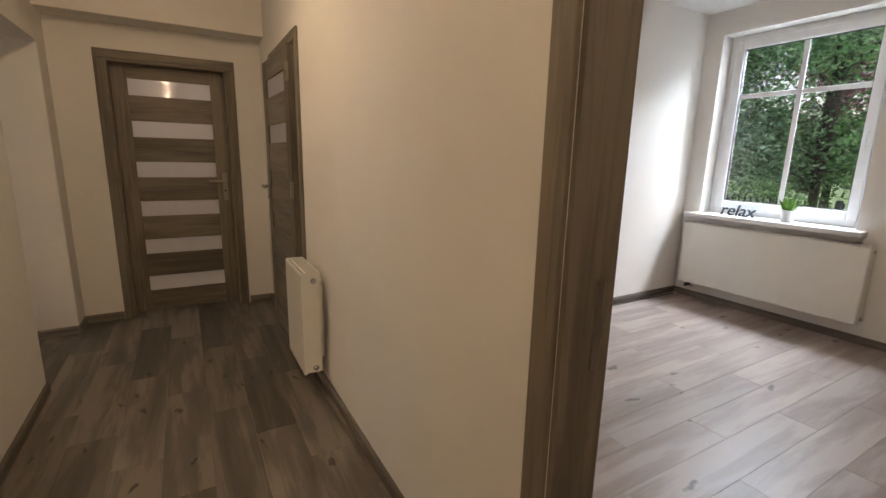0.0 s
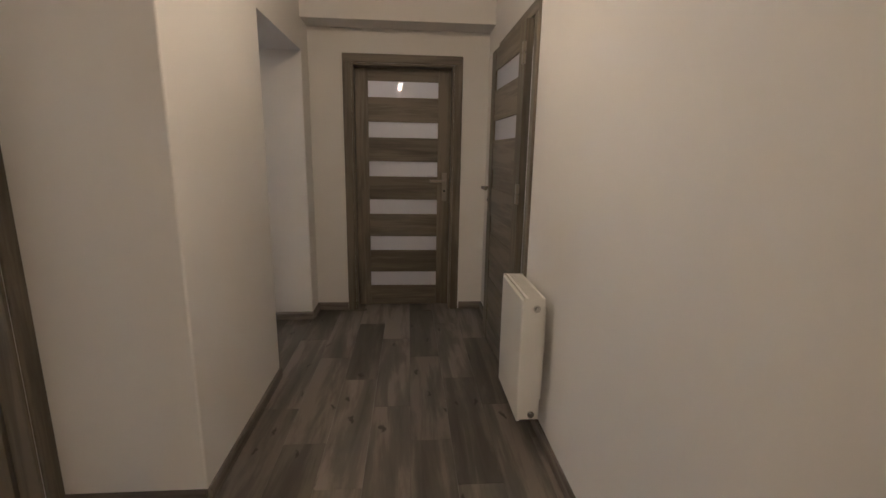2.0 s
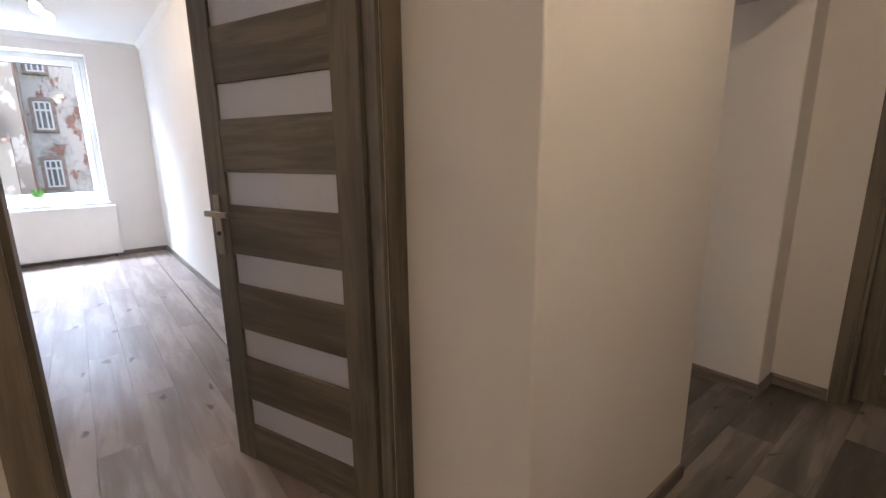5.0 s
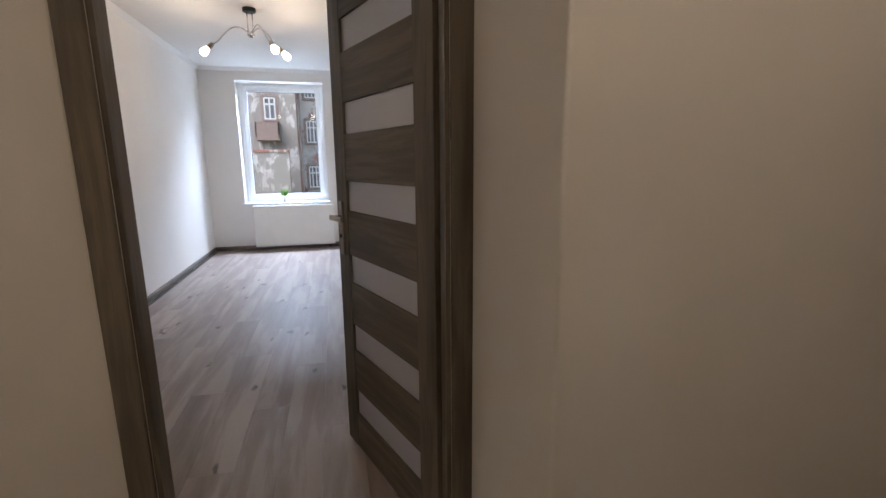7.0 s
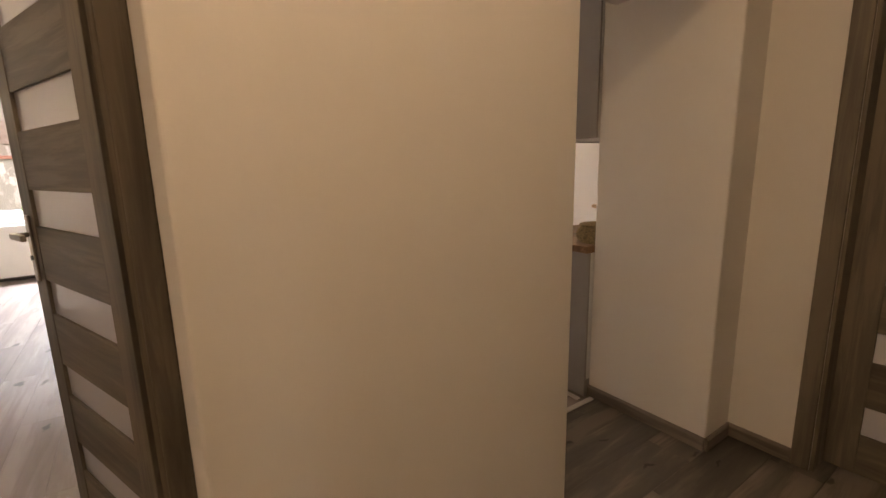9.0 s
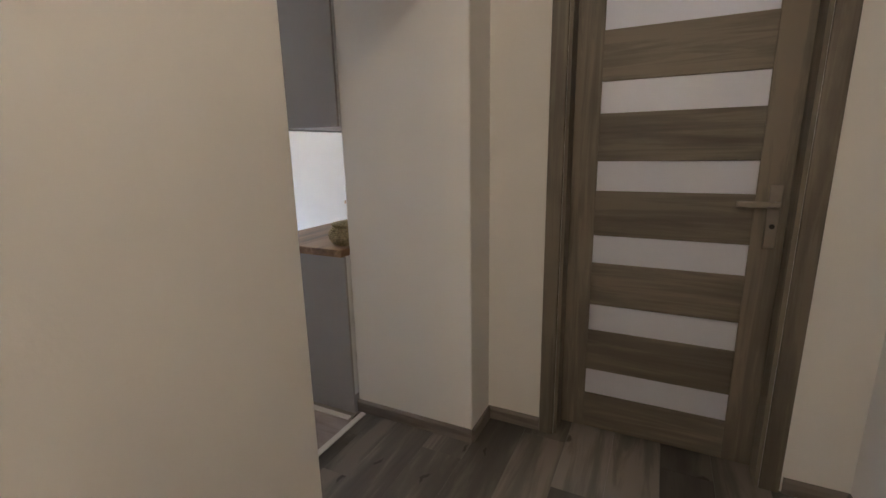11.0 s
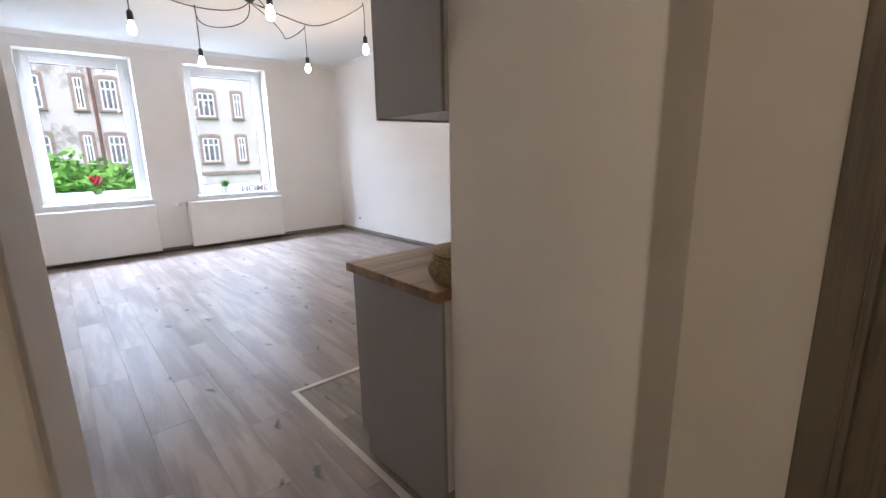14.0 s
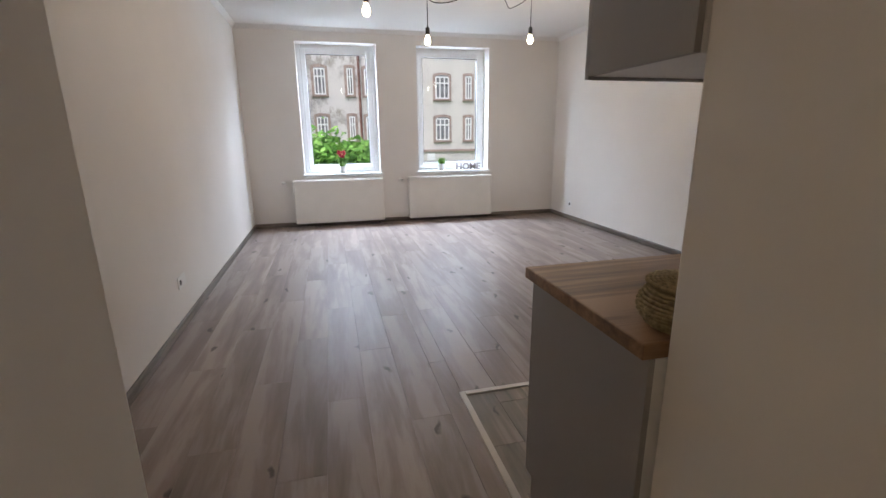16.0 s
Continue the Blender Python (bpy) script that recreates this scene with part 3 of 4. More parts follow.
# ---- things ----
def radiator(name, m, w, h, label, depth=0.10, ribs=True, valve=1, z0=0.13, gap=0.0):
    """Panel radiator; x along the wall, y out from the wall, z from the floor."""
    t = thing(name, m, label, "radiator")
    part("back_panel", boxes((0.01, w - 0.01, gap + 0.02, gap + 0.035, z0, z0 + h - 0.02), bevel=0.004), "enamel", t)
    part("front_panel", boxes((0.0, w, depth - 0.018, depth, z0, z0 + h - 0.008), bevel=0.006), "enamel", t)
    part("convector_fins", boxes(*[(0.02 + i * 0.035, 0.024 + i * 0.035, gap + 0.036, depth - 0.019, z0 + 0.03, z0 + h - 0.03) for i in range(int((w - 0.04) / 0.035))]), "enamel", t)
    part("side_cover", boxes((-0.004, 0.0, gap + 0.012, depth - 0.004, z0 + 0.012, z0 + h), bevel=0.0015), "enamel", t)
    part("side_cover", boxes((w, w + 0.004, gap + 0.012, depth - 0.004, z0 + 0.012, z0 + h), bevel=0.0015), "enamel", t)
    slats = [(0.0, w, gap + 0.012, gap + 0.022, z0 + h - 0.004, z0 + h), (0.0, w, depth - 0.028, depth - 0.018, z0 + h - 0.004, z0 + h)]
    k = int((w - 0.03) / 0.018)
    slats += [(0.012 + i * (w - 0.03) / k, 0.019 + i * (w - 0.03) / k, gap + 0.022, depth - 0.028, z0 + h - 0.004, z0 + h) for i in range(k + 1)]
    part("top_grille", boxes(*slats), "enamel", t, "slotted white top grille")
    xe = w if valve > 0 else 0.0
    for z, nm in ((z0 + h - 0.045, "air_vent"), (z0 + 0.04, "plug")):
        bm = bmesh.new()
        rod(bm, (xe, gap + 0.05, z), (xe + valve * 0.012, gap + 0.05, z), 0.016, 14)
        rod(bm, (xe + valve * 0.012, gap + 0.05, z), (xe + valve * 0.02, gap + 0.05, z), 0.009, 8)
        part(nm, bm, "chrome", t)
    bm = bmesh.new()
    for px in (w - 0.05, w - 0.10) if valve < 0 else (0.05, 0.10):
        tube(bm, [(px, gap + 0.05, z0 + 0.01), (px, gap + 0.05, z0 - 0.04), (px, 0.03, z0 - 0.055), (px, 0.001, z0 - 0.055)], 0.008)
    part("pipe", bm, "chrome", t)
    bm = bmesh.new()
    rod(bm, (0.08 if valve > 0 else w - 0.08, 0.05, z0 - 0.03), (0.08 if valve > 0 else w - 0.08, 0.11, z0 - 0.03), 0.015, 12)
    part("thermostat_valve", bm, "black", t)
    for bx in (0.1, w - 0.13):
        part("bracket", boxes((bx, bx + 0.03, 0.001, gap + 0.019, z0 + 0.05, z0 + h - 0.08)), "enamel", t)
    return t


radiator("radiator", pose(EAST, 2.74, 0, 0, 0, 90), 0.415, 0.595, "small upright white panel radiator on the hall wall", 0.145, True, -1, 0.138, 0.03)
radiator("radiator", pose(WEST, 4.53, 0, 0, 0, -90), 1.29, 0.635, "wide white panel radiator below a living room window", 0.12, True, 1, 0.055)
radiator("radiator", pose(WEST, 6.255, 0, 0, 0, -90), 1.33, 0.635, "wide white panel radiator below a living room window", 0.12, True, 1, 0.055)
radiator("radiator", pose(WEST, 2.055, 0, 0, 0, -90), 1.21, 0.65, "wide white panel radiator below the empty room's window", 0.12, True, 1, 0.055)
radiator("radiator", pose(5.06, 1.58, 0, 0, 0, 90), 1.435, 0.615, "wide white panel radiator below the bedroom window", 0.12, True, -1, 0.17)


def thermostat(x, y, z):
    t = thing("radiator_valve", pose(x, y, z), "white thermostat knob beside a radiator", "valve", "radiator valves")
    bm = bmesh.new()
    rod(bm, (-0.065, 0, 0), (0.03, 0, 0), 0.008, 10)
    part("stem", bm, "chrome", t)
    bm = lathe(bmesh.new(), [(0.012, 0), (0.02, 0.006), (0.02, 0.04), (0.014, 0.05)], 16, Matrix.Rotation(radians(90), 4, "X"))
    part("knob", bm, "plastic", t, "", True)


thermostat(-6.915, 3.13, 0.655)
thermostat(-6.915, 4.82, 0.655)

# kitchen
CY0, CY1 = 4.405, 6.90
t = thing("worktop", pose(-1.435, 4.388, 0.838), "brown oak-look kitchen worktop with square edge", "worktop")
part("slab", boxes((0.001, 0.593, 0.001, CY1 - 4.388, 0.0, 0.038), bevel=0.003), "worktop", t)
part("edge_band", boxes((0.0, 0.593, -0.0005, 0.0008, 0.002, 0.036)), "worktop", t, "dark oak-look edge band")


def base_unit(y0, y1):
    t = thing("base_cabinet", pose(0, y0, 0), "matt grey kitchen base cabinet under the oak worktop", "cabinet", "kitchen base cabinets")
    w = y1 - y0
    part("body", boxes((-1.39, -0.842, 0.016, w - 0.001, 0.10, 0.837)), "carcass", t)
    part("side_panel", boxes((-1.41, -0.842, 0.0, 0.016, 0.10, 0.837), bevel=0.001), "cabinet", t)
    d = part("door", boxes((-1.41, -1.391, 0.018, w - 0.002, 0.105, 0.834), bevel=0.002), "cabinet", t)
    part("handle", boxes((-1.436, -1.425, w - 0.2, w - 0.06, 0.79, 0.80), (-1.426, -1.41, w - 0.2, w - 0.19, 0.79, 0.80), (-1.426, -1.41, w - 0.07, w - 0.06, 0.79, 0.80)), "steel", d, "slim steel bar handle")
    part("plinth", boxes((-1.36, -0.842, 0.001, w - 0.001, 0.0, 0.099)), "cabinet", t)


def wall_unit(y0, y1):
    t = thing("wall_cabinet", pose(0, y0, 0), "matt grey kitchen wall cabinet above the worktop", "cabinet", "kitchen wall cabinets")
    w = y1 - y0
    part("body", boxes((-1.185, -0.842, 0.016, w - 0.001, 1.445, 2.17)), "carcass", t)
    part("side_panel", boxes((-1.185, -0.842, 0.0, 0.015, 1.445, 2.17), bevel=0.001), "cabinet", t)
    part("door", boxes((-1.205, -1.187, 0.001, w - 0.002, 1.438, 2.17), bevel=0.002), "cabinet", t)


ys = [CY0, 5.03, 5.63, 6.23, 6.83]
for a, b in zip(ys, ys[1:]):
    base_unit(a, b)
for a, b in zip(ys, ys[1:]):
    wall_unit(a + 0.018, b + 0.017)

# lidded basket on the worktop
t = thing("basket", pose(-0.905, 4.545, 0.877) @ Matrix.Scale(0.74, 4), "round lidded woven seagrass basket on the worktop", "basket")


def coils(profile, strand=0.007, twist=46):
    bm = bmesh.new()
    for j, (r, z) in enumerate(profile):
        pts = []
        for k in range(72):
            a = 2 * math.pi * k / 72
            w = strand * 0.5 * math.sin(a * twist / 2 + j * math.pi)
            pts.append(((r + w) * math.cos(a), (r + w) * math.sin(a), z + 0.25 * w))
        rings = []
        for i, p in enumerate(pts):
            a = 2 * math.pi * i / 72
            rings.append([bm.verts.new((p[0] + strand * math.cos(b) * math.cos(a), p[1] + strand * math.cos(b) * math.sin(a), p[2] + strand * math.sin(b))) for b in (0, 1.26, 2.51, 3.77, 5.03)])
        for i in range(72):
            A, B = rings[i], rings[(i + 1) % 72]
            for k in range(5):
                bm.faces.new((A[k], A[(k + 1) % 5], B[(k + 1) % 5], B[k]))
    return bm


bowl = part("bowl", lathe(bmesh.new(), [(0.09, 0.003), (0.125, 0.05), (0.11, 0.118)], 32), "basket", t)
for j in range(11):
    part("coil", coils([(0.105 + 0.035 * math.sin(math.pi * (j + 0.7) / 10.5), 0.008 + 0.0115 * j)], twist=46 if j % 2 else 44), "basket", bowl, "", True)
lid = part("lid", lathe(bmesh.new(), [(0.115, 0.125), (0.115, 0.134), (0.02, 0.15)], 32), "basket", t, "flat coiled lid")
for j in range(9):
    part("coil", coils([(0.118 - 0.0125 * j, 0.136 + 0.0018 * j)]), "basket", lid, "", True)

# small wooden tray stand further along the worktop
t = thing("tray_stand", pose(-1.05, 4.92, 0.877), "small pale wooden serving tray on a white foot", "tray")
part("tray", lathe(bmesh.new(), [(0.10, 0.155), (0.14, 0.16), (0.14, 0.172), (0.10, 0.172)], 32), "board", t)
part("foot", lathe(bmesh.new(), [(0.08, 0.0), (0.075, 0.01), (0.055, 0.03), (0.055, 0.155)], 24), "pot", t, "white foot", True)

# edge strips round the kitchen tiles, and the hall threshold
tagged(part("edge_strip", boxes((-2.10, -0.84, 4.345, 4.375, -0.004, 0.007), (-2.10, -2.07, 4.376, 7.2, -0.004, 0.007), bevel=0.002), "strip"), "pale edging strip between laminate and kitchen tiles", "floor strip", "", "structure")
tagged(part("threshold_strip", boxes((-0.815, -0.785, 3.55, 4.425, -0.004, 0.006), bevel=0.002), "strip"), "pale threshold strip between hall and living room floors", "floor strip", "", "structure")


# sockets
def socket(m, label="white double wall socket low on the wall", n=2):
    t = thing("socket", m, label, "socket", "wall sockets")
    part("plate", boxes((0, 0.081 * n, -0.009, 0, 0, 0.081), bevel=0.003), "plastic", t)
    for i in range(n):
        bm = bmesh.new()
        rod(bm, (0.0405 + 0.081 * i, -0.0105, 0.0405), (0.0405 + 0.081 * i, -0.008, 0.0405), 0.02, 20)
        part("outlet", bm, "black" if i == 0 else "plastic", t)


yw = lambda x: 2.72 - (-0.75 - x) * 0.07 / 6.25
socket(pose(-3.40, yw(-3.40) + 0.001, 0.28, 0, 0, 180 + 0.6))
socket(pose(-6.40, 7.379, 0.20, 0, 0, 0), "white single wall socket low on the wall", 1)


# lamps
def bulb_parts(parent, p, down=(0, 0, -1), e27=True):
    """A black holder with a lit bulb hanging from p."""
    d = Vector(down).normalized()
    q = (-d).to_track_quat("Z", "Y").to_matrix().to_4x4()
    m = Matrix.Translation(p) @ q
    holder = part("lamp_holder", lathe(bmesh.new(), [(0.008, 0.0), (0.014, -0.008), (0.021, -0.016), (0.021, -0.075), (0.019, -0.078)], 18, m), "black", parent, "", True)
    b = part("bulb", lathe(bmesh.new(), [(0.015, -0.078), (0.017, -0.09), (0.027, -0.115), (0.031, -0.135), (0.028, -0.155), (0.016, -0.17), (0.004, -0.173)], 18, m), "bulb", holder, "lit warm bulb", True)
    b.visible_shadow = False
    c = Vector(p) + d * 0.135
    return c


t = thing("spider_pendant", pose(0, 0, 0), "black spider pendant lamp with lit bulbs on draped cords", "pendant lamp")
CAN = (-4.15, 5.08)
part("canopy", lathe(bmesh.new(), [(0.008, H - 0.105), (0.03, H - 0.10), (0.05, H - 0.08), (0.062, H - 0.045), (0.065, H - 0.001)], 24, Matrix.Translation((*CAN, 0))), "black", t, "rounded black canopy", True)
HANG = [((-3.95, 4.13), 2.375), ((-4.90, 4.82), 2.36), ((-4.95, 5.96), 2.42), ((-3.85, 6.06), 2.45), ((-3.05, 4.81), 2.39)]
for (hx_, hy_), top in HANG:
    bm = bmesh.new()
    n = 20
    sag = 0.20
    pts = []
    for i in range(n + 1):
        f = i / n
        z = H - 0.10 + 0.075 * f - sag * 4 * f * (1 - f) * (0.75 + 0.5 * f)
        pts.append((CAN[0] + (hx_ - CAN[0]) * f + 0.05 * math.sin(math.pi * f), CAN[1] + (hy_ - CAN[1]) * f + 0.07 * math.sin(2 * math.pi * f), z))
    pts += [(hx_ + 0.012, hy_, H - 0.02), (hx_ + 0.016, hy_, H - 0.05), (hx_ + 0.016, hy_, (H + top) / 2), (hx_ + 0.016, hy_, top)]
    tube(bm, pts, 0.0042, 6)
    cord = part("cord", bm, "cord", t, "", True)
    bm = bmesh.new()
    rod(bm, (hx_ + 0.006, hy_, H - 0.03), (hx_ + 0.006, hy_, H - 0.0005), 0.006, 8)
    part("ceiling_hook", bm, "black", cord)
    c = bulb_parts(t, (hx_ + 0.016, hy_, top))
    bulb_light(*c, 2.6)

t = thing("ceiling_lamp", pose(-4.2, 1.41, 0), "chrome three-armed ceiling lamp with lit bulbs", "ceiling lamp")
part("canopy", lathe(bmesh.new(), [(0.05, H - 0.035), (0.058, H - 0.03), (0.058, H - 0.001)], 24), "black", t)
bm = bmesh.new()
rod(bm, (-0.02, 0.02, H - 0.22), (-0.02, 0.02, H - 0.03), 0.005, 8)
rod(bm, (0.02, -0.02, H - 0.22), (0.02, -0.02, H - 0.03), 0.005, 8)
part("stem", bm, "chrome", t, "", True)
part("ring", lathe(bmesh.new(), [(0.02, H - 0.25), (0.035, H - 0.235), (0.035, H - 0.215), (0.02, H - 0.205)], 20), "chrome", t, "", True)
for ex, ey, drop in ((0.0, -0.34, 0.33), (-0.05, 0.23, 0.32), (0.30, 0.20, 0.36)):
    bm = bmesh.new()
    pts = []
    for i in range(15):
        f = i / 14
        pts.append((ex * f, ey * f, H - 0.235 + 0.10 * math.sin(math.pi * min(1, f * 1.15)) * (1 - f * 0.4) - (drop - 0.24) * f * f))
    tube(bm, pts, 0.006, 8)
    arm = part("arm", bm, "chrome", t, "", True)
    d = (Vector(pts[-1]) - Vector(pts[-2])).normalized()
    d = (d + Vector((0, 0, -0.35))).normalized()
    p = Vector(pts[-1])
    q = (-d).to_track_quat("Z", "Y").to_matrix().to_4x4()
    mm = Matrix.Translation(p) @ q
    part("lamp_holder", lathe(bmesh.new(), [(0.012, 0.01), (0.02, 0.0), (0.022, -0.05)], 16, mm), "steel", t, "", True)
    b = part("bulb", lathe(bmesh.new(), [(0.015, -0.05), (0.024, -0.065), (0.034, -0.095), (0.03, -0.12), (0.016, -0.135), (0.003, -0.138)], 16, mm), "bulb", t, "lit warm bulb", True)
    b.visible_shadow = False
    c = p + d * 0.1
    bulb_light(-4.2 + c.x, 1.41 + c.y, c.z, 2.6)

for lx, ly in ((0.42, -2.2), (0.42, 0.15), (0.42, 2.6)):
    t = thing("hall_ceiling_light", pose(lx, ly, 2.60), "small square lit ceiling light in the hall", "ceiling light", "hall ceiling lights")
    part("housing", boxes((-0.06, 0.06, -0.06, 0.06, -0.03, -0.0005), bevel=0.004), "plastic", t)
    part("diffuser", boxes((-0.045, 0.045, -0.045, 0.045, -0.036, -0.0305), bevel=0.002), "diffuser", t)
    bulb_light(lx, ly, 2.60 - 0.10, HALL_WATTS, 0.05, (1.0, 0.74, 0.455))
# unseen lamps added behind the doors to backlight their frosted panes
for lx, ly, label, watts in ((0.5, 5.5, "unseen round light added behind the entrance door to backlight its panes", 2.6), (2.6, 4.0, "unseen round light added in the side room to backlight the door panes", 7.0)):
    t = thing("pane_backlight", pose(lx, ly, H), label, "ceiling light")
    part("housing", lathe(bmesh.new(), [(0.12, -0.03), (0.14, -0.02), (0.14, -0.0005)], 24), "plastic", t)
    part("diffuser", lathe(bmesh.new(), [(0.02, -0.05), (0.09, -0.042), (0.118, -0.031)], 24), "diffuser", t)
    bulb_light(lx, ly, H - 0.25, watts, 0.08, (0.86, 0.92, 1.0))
# added warm fill for the bedroom, its fixture out of view
t = thing("bedroom_fill_light", pose(3.0, 0.8, H), "unseen round ceiling light added to brighten the bedroom", "ceiling light")
part("housing", lathe(bmesh.new(), [(0.12, -0.03), (0.14, -0.02), (0.14, -0.0005)], 24), "plastic", t)
part("diffuser", lathe(bmesh.new(), [(0.02, -0.05), (0.09, -0.042), (0.118, -0.031)], 24), "diffuser", t)
bulb_light(3.0, 0.8, H - 0.12, 6.0, 0.08)


# plants and letters on the sills
def potted_grass(m, label, flower=False):
    t = thing("potted_plant", m @ Matrix.Scale(1.35, 4), label, "potted plant", "plants on the window sills")
    part("pot", lathe(bmesh.new(), [(0.028, 0.0), (0.034, 0.004), (0.042, 0.07), (0.044, 0.075), (0.040, 0.075), (0.036, 0.06)], 24), "pot", t, "", True)
    rnd = random.Random(5)
    bm = bmesh.new()
    for _ in range(60 if flower else 150):
        a, lean = rnd.uniform(0, 6.283), rnd.uniform(0.0, 0.6)
        L = rnd.uniform(0.05, 0.095)
        r0 = rnd.uniform(0, 0.028)
        base = Vector((r0 * math.cos(a), r0 * math.sin(a), 0.06))
        tip = base + Vector((math.cos(a) * L * lean, math.sin(a) * L * lean, L))
        sx = Vector((-math.sin(a), math.cos(a), 0)) * (0.010 if flower else 0.004)
        mid = base.lerp(tip, 0.55) + Vector((0, 0, 0.008))
        vs = [bm.verts.new(base), bm.verts.new(mid - sx), bm.verts.new(tip), bm.verts.new(mid + sx)]
        bm.faces.new(vs)
    part("leaves", bm, "leaf", t)
    if flower:
        for k in range(9):
            a = k * 2.4
            c = Vector((0.032 * math.cos(a), 0.032 * math.sin(a), 0.165 + 0.018 * (k % 4))) if k else Vector((0, 0, 0.21))
            bm = bmesh.new()
            for j in range(16):
                b, el = j * 2.399, 0.15 + j * 0.085
                d = Vector((math.cos(b) * math.cos(el), math.sin(b) * math.cos(el), math.sin(el)))
                s2 = Vector((-math.sin(b), math.cos(b), 0)) * 0.011
                p0 = c
                p1 = c + d * 0.03
                vs = [bm.verts.new(p0), bm.verts.new(p0 + d * 0.018 - s2), bm.verts.new(p1), bm.verts.new(p0 + d * 0.018 + s2)]
                bm.faces.new(vs)
            part("blossom", bm, "petal", t)
        bm = bmesh.new()
        rod(bm, (0, 0, 0.05), (0, 0, 0.19), 0.003, 6)
        part("stalk", bm, "leaf", t)


potted_grass(pose(-7.06, 3.95, 0.7655), "pink flower with green leaves in a white pot", True)
potted_grass(pose(-7.06, 5.487, 0.7655), "green grass in a small white pot")
potted_grass(pose(-7.06, 1.30, 0.7405), "green grass in a small white pot")
potted_grass(pose(5.08, 2.20, 0.8805), "green grass in a white pot beside dark letters")


def letters(name, text, m, size, depth, material, label, bold=0.0, shear=0.0):
    cu = bpy.data.curves.new(name, "FONT")
    cu.body, cu.size, cu.extrude, cu.offset, cu.shear = text, size, depth, bold, shear
    ob = new(name, cu)
    me = bpy.data.meshes.new_from_object(ob)
    bpy.data.objects.remove(ob)
    me.materials.clear()
    me.materials.append(M[material])
    ob = new(name, me)
    ob.matrix_basis = m
    return tagged(ob, label, "letters")


letters("home_letters", "HOME", pose(-7.03, 5.71, 0.766, 90, 0, 90), 0.145, 0.012, "greypaint", "pale grey wooden letters HOME standing on the sill", 0.002)
letters("relax_letters", "relax", pose(5.07, 2.76, 0.883, 90, 0, -90), 0.15, 0.006, "slate", "dark slate-coloured word relax standing on the sill", 0.0015, 0.25)

# light switch in the hall niche
t = thing("light_switch", pose(EAST, 4.50, 1.10, 0, 0, 90), "white light switch on the hall wall", "switch")
part("plate", boxes((0, 0.08, 0, 0.009, 0, 0.08), bevel=0.003), "plastic", t)
part("rocker", boxes((0.014, 0.066, 0.0095, 0.013, 0.014, 0.066), bevel=0.002), "plastic", t)

# ---- outside ----
GZ = -0.8
bm = bmesh.new()
box(bm, -400, 400, -400, 400, GZ - 0.3, GZ)
structure("ground", bm, "grass", "lawn and yard around the house", "ground")


def facade_window(parent, x, y0, y1, z0, z1, open_dark=False):
    """Arched white casement with a brick surround, standing proud of a wall that faces +x."""
    w, n = y1 - y0, 8
    rise = 0.14 * w
    prof = [(y0, z0), (y1, z0), (y1, z1 - rise)]
    prof += [((y0 + y1) / 2 + w / 2 * math.cos(math.pi * k / n), z1 - rise + rise * math.sin(math.pi * k / n)) for k in range(1, n)]
    prof += [(y0, z1 - rise)]

    def slab(grow, x0, x1):
        cy, cz = (y0 + y1) / 2, (z0 + z1) / 2
        sy, sz = (w + 2 * grow) / w, (z1 - z0 + 2 * grow) / (z1 - z0)
        bm = bmesh.new()
        A = [bm.verts.new((x0, cy + (y - cy) * sy, cz + (z - cz) * sz)) for y, z in prof]
        B = [bm.verts.new((x1, cy + (y - cy) * sy, cz + (z - cz) * sz)) for y, z in prof]
        bm.faces.new(A[::-1])
        bm.faces.new(B)
        for k in range(len(prof)):
            bm.faces.new((A[k], A[(k + 1) % len(A)], B[(k + 1) % len(A)], B[k]))
        return bm

    win = part("window", slab(0.14, x - 0.05, x + 0.04), "surround", parent, "weathered brick surround")
    part("pane", slab(0.0, x, x + 0.05), "darkpane" if open_dark else "curtain", win)
    cy = (y0 + y1) / 2
    f = 0.07
    bars = [(x + 0.045, x + 0.09, y0, y0 + f, z0, z1 - rise), (x + 0.045, x + 0.09, y1 - f, y1, z0, z1 - rise), (x + 0.045, x + 0.09, y0 + f, y1 - f, z0, z0 + f),
            (x + 0.045, x + 0.09, y0 + f, y1 - f, z1 - rise * 0.7 - f, z1 - rise * 0.7)]
    zt = z0 + (z1 - z0) * 0.66
    bars.append((x + 0.045, x + 0.085, y0 + f, y1 - f, zt - 0.04, zt + 0.04))
    k = 2 if w > 0.55 else 1
    for i in range(1, k + 1):
        yb = y0 + w * i / (k + 1)
        bars.append((x + 0.046, x + 0.087, yb - 0.035, yb + 0.035, z0 + f, z1 - rise * 0.7 - f))
    part("frame", boxes(*bars), "pvc", win, "white casement frame")
    part("sill", boxes((x + 0.04, x + 0.16, y0 - 0.12, y1 + 0.12, z0 - 0.10, z0 - 0.01)), "surround", win)


def house(name, x, y0, y1, top, material, label, wins):
    t = thing(name, pose(0, 0, 0), label, "building", "tenement houses")
    part("wall", boxes((x - 9, x, y0, y1, GZ, top)), material, t)
    part("roof", boxes((x - 9.3, x + 0.35, y0 - 0.1, y1 + 0.1, top, top + 0.25)), "roof", t)
    part("cornice", boxes((x, x + 0.2, y0, y1, top - 0.35, top - 0.05)), "surround", t)
    for wdw in wins:
        facade_window(t, x, *wdw)
    return t


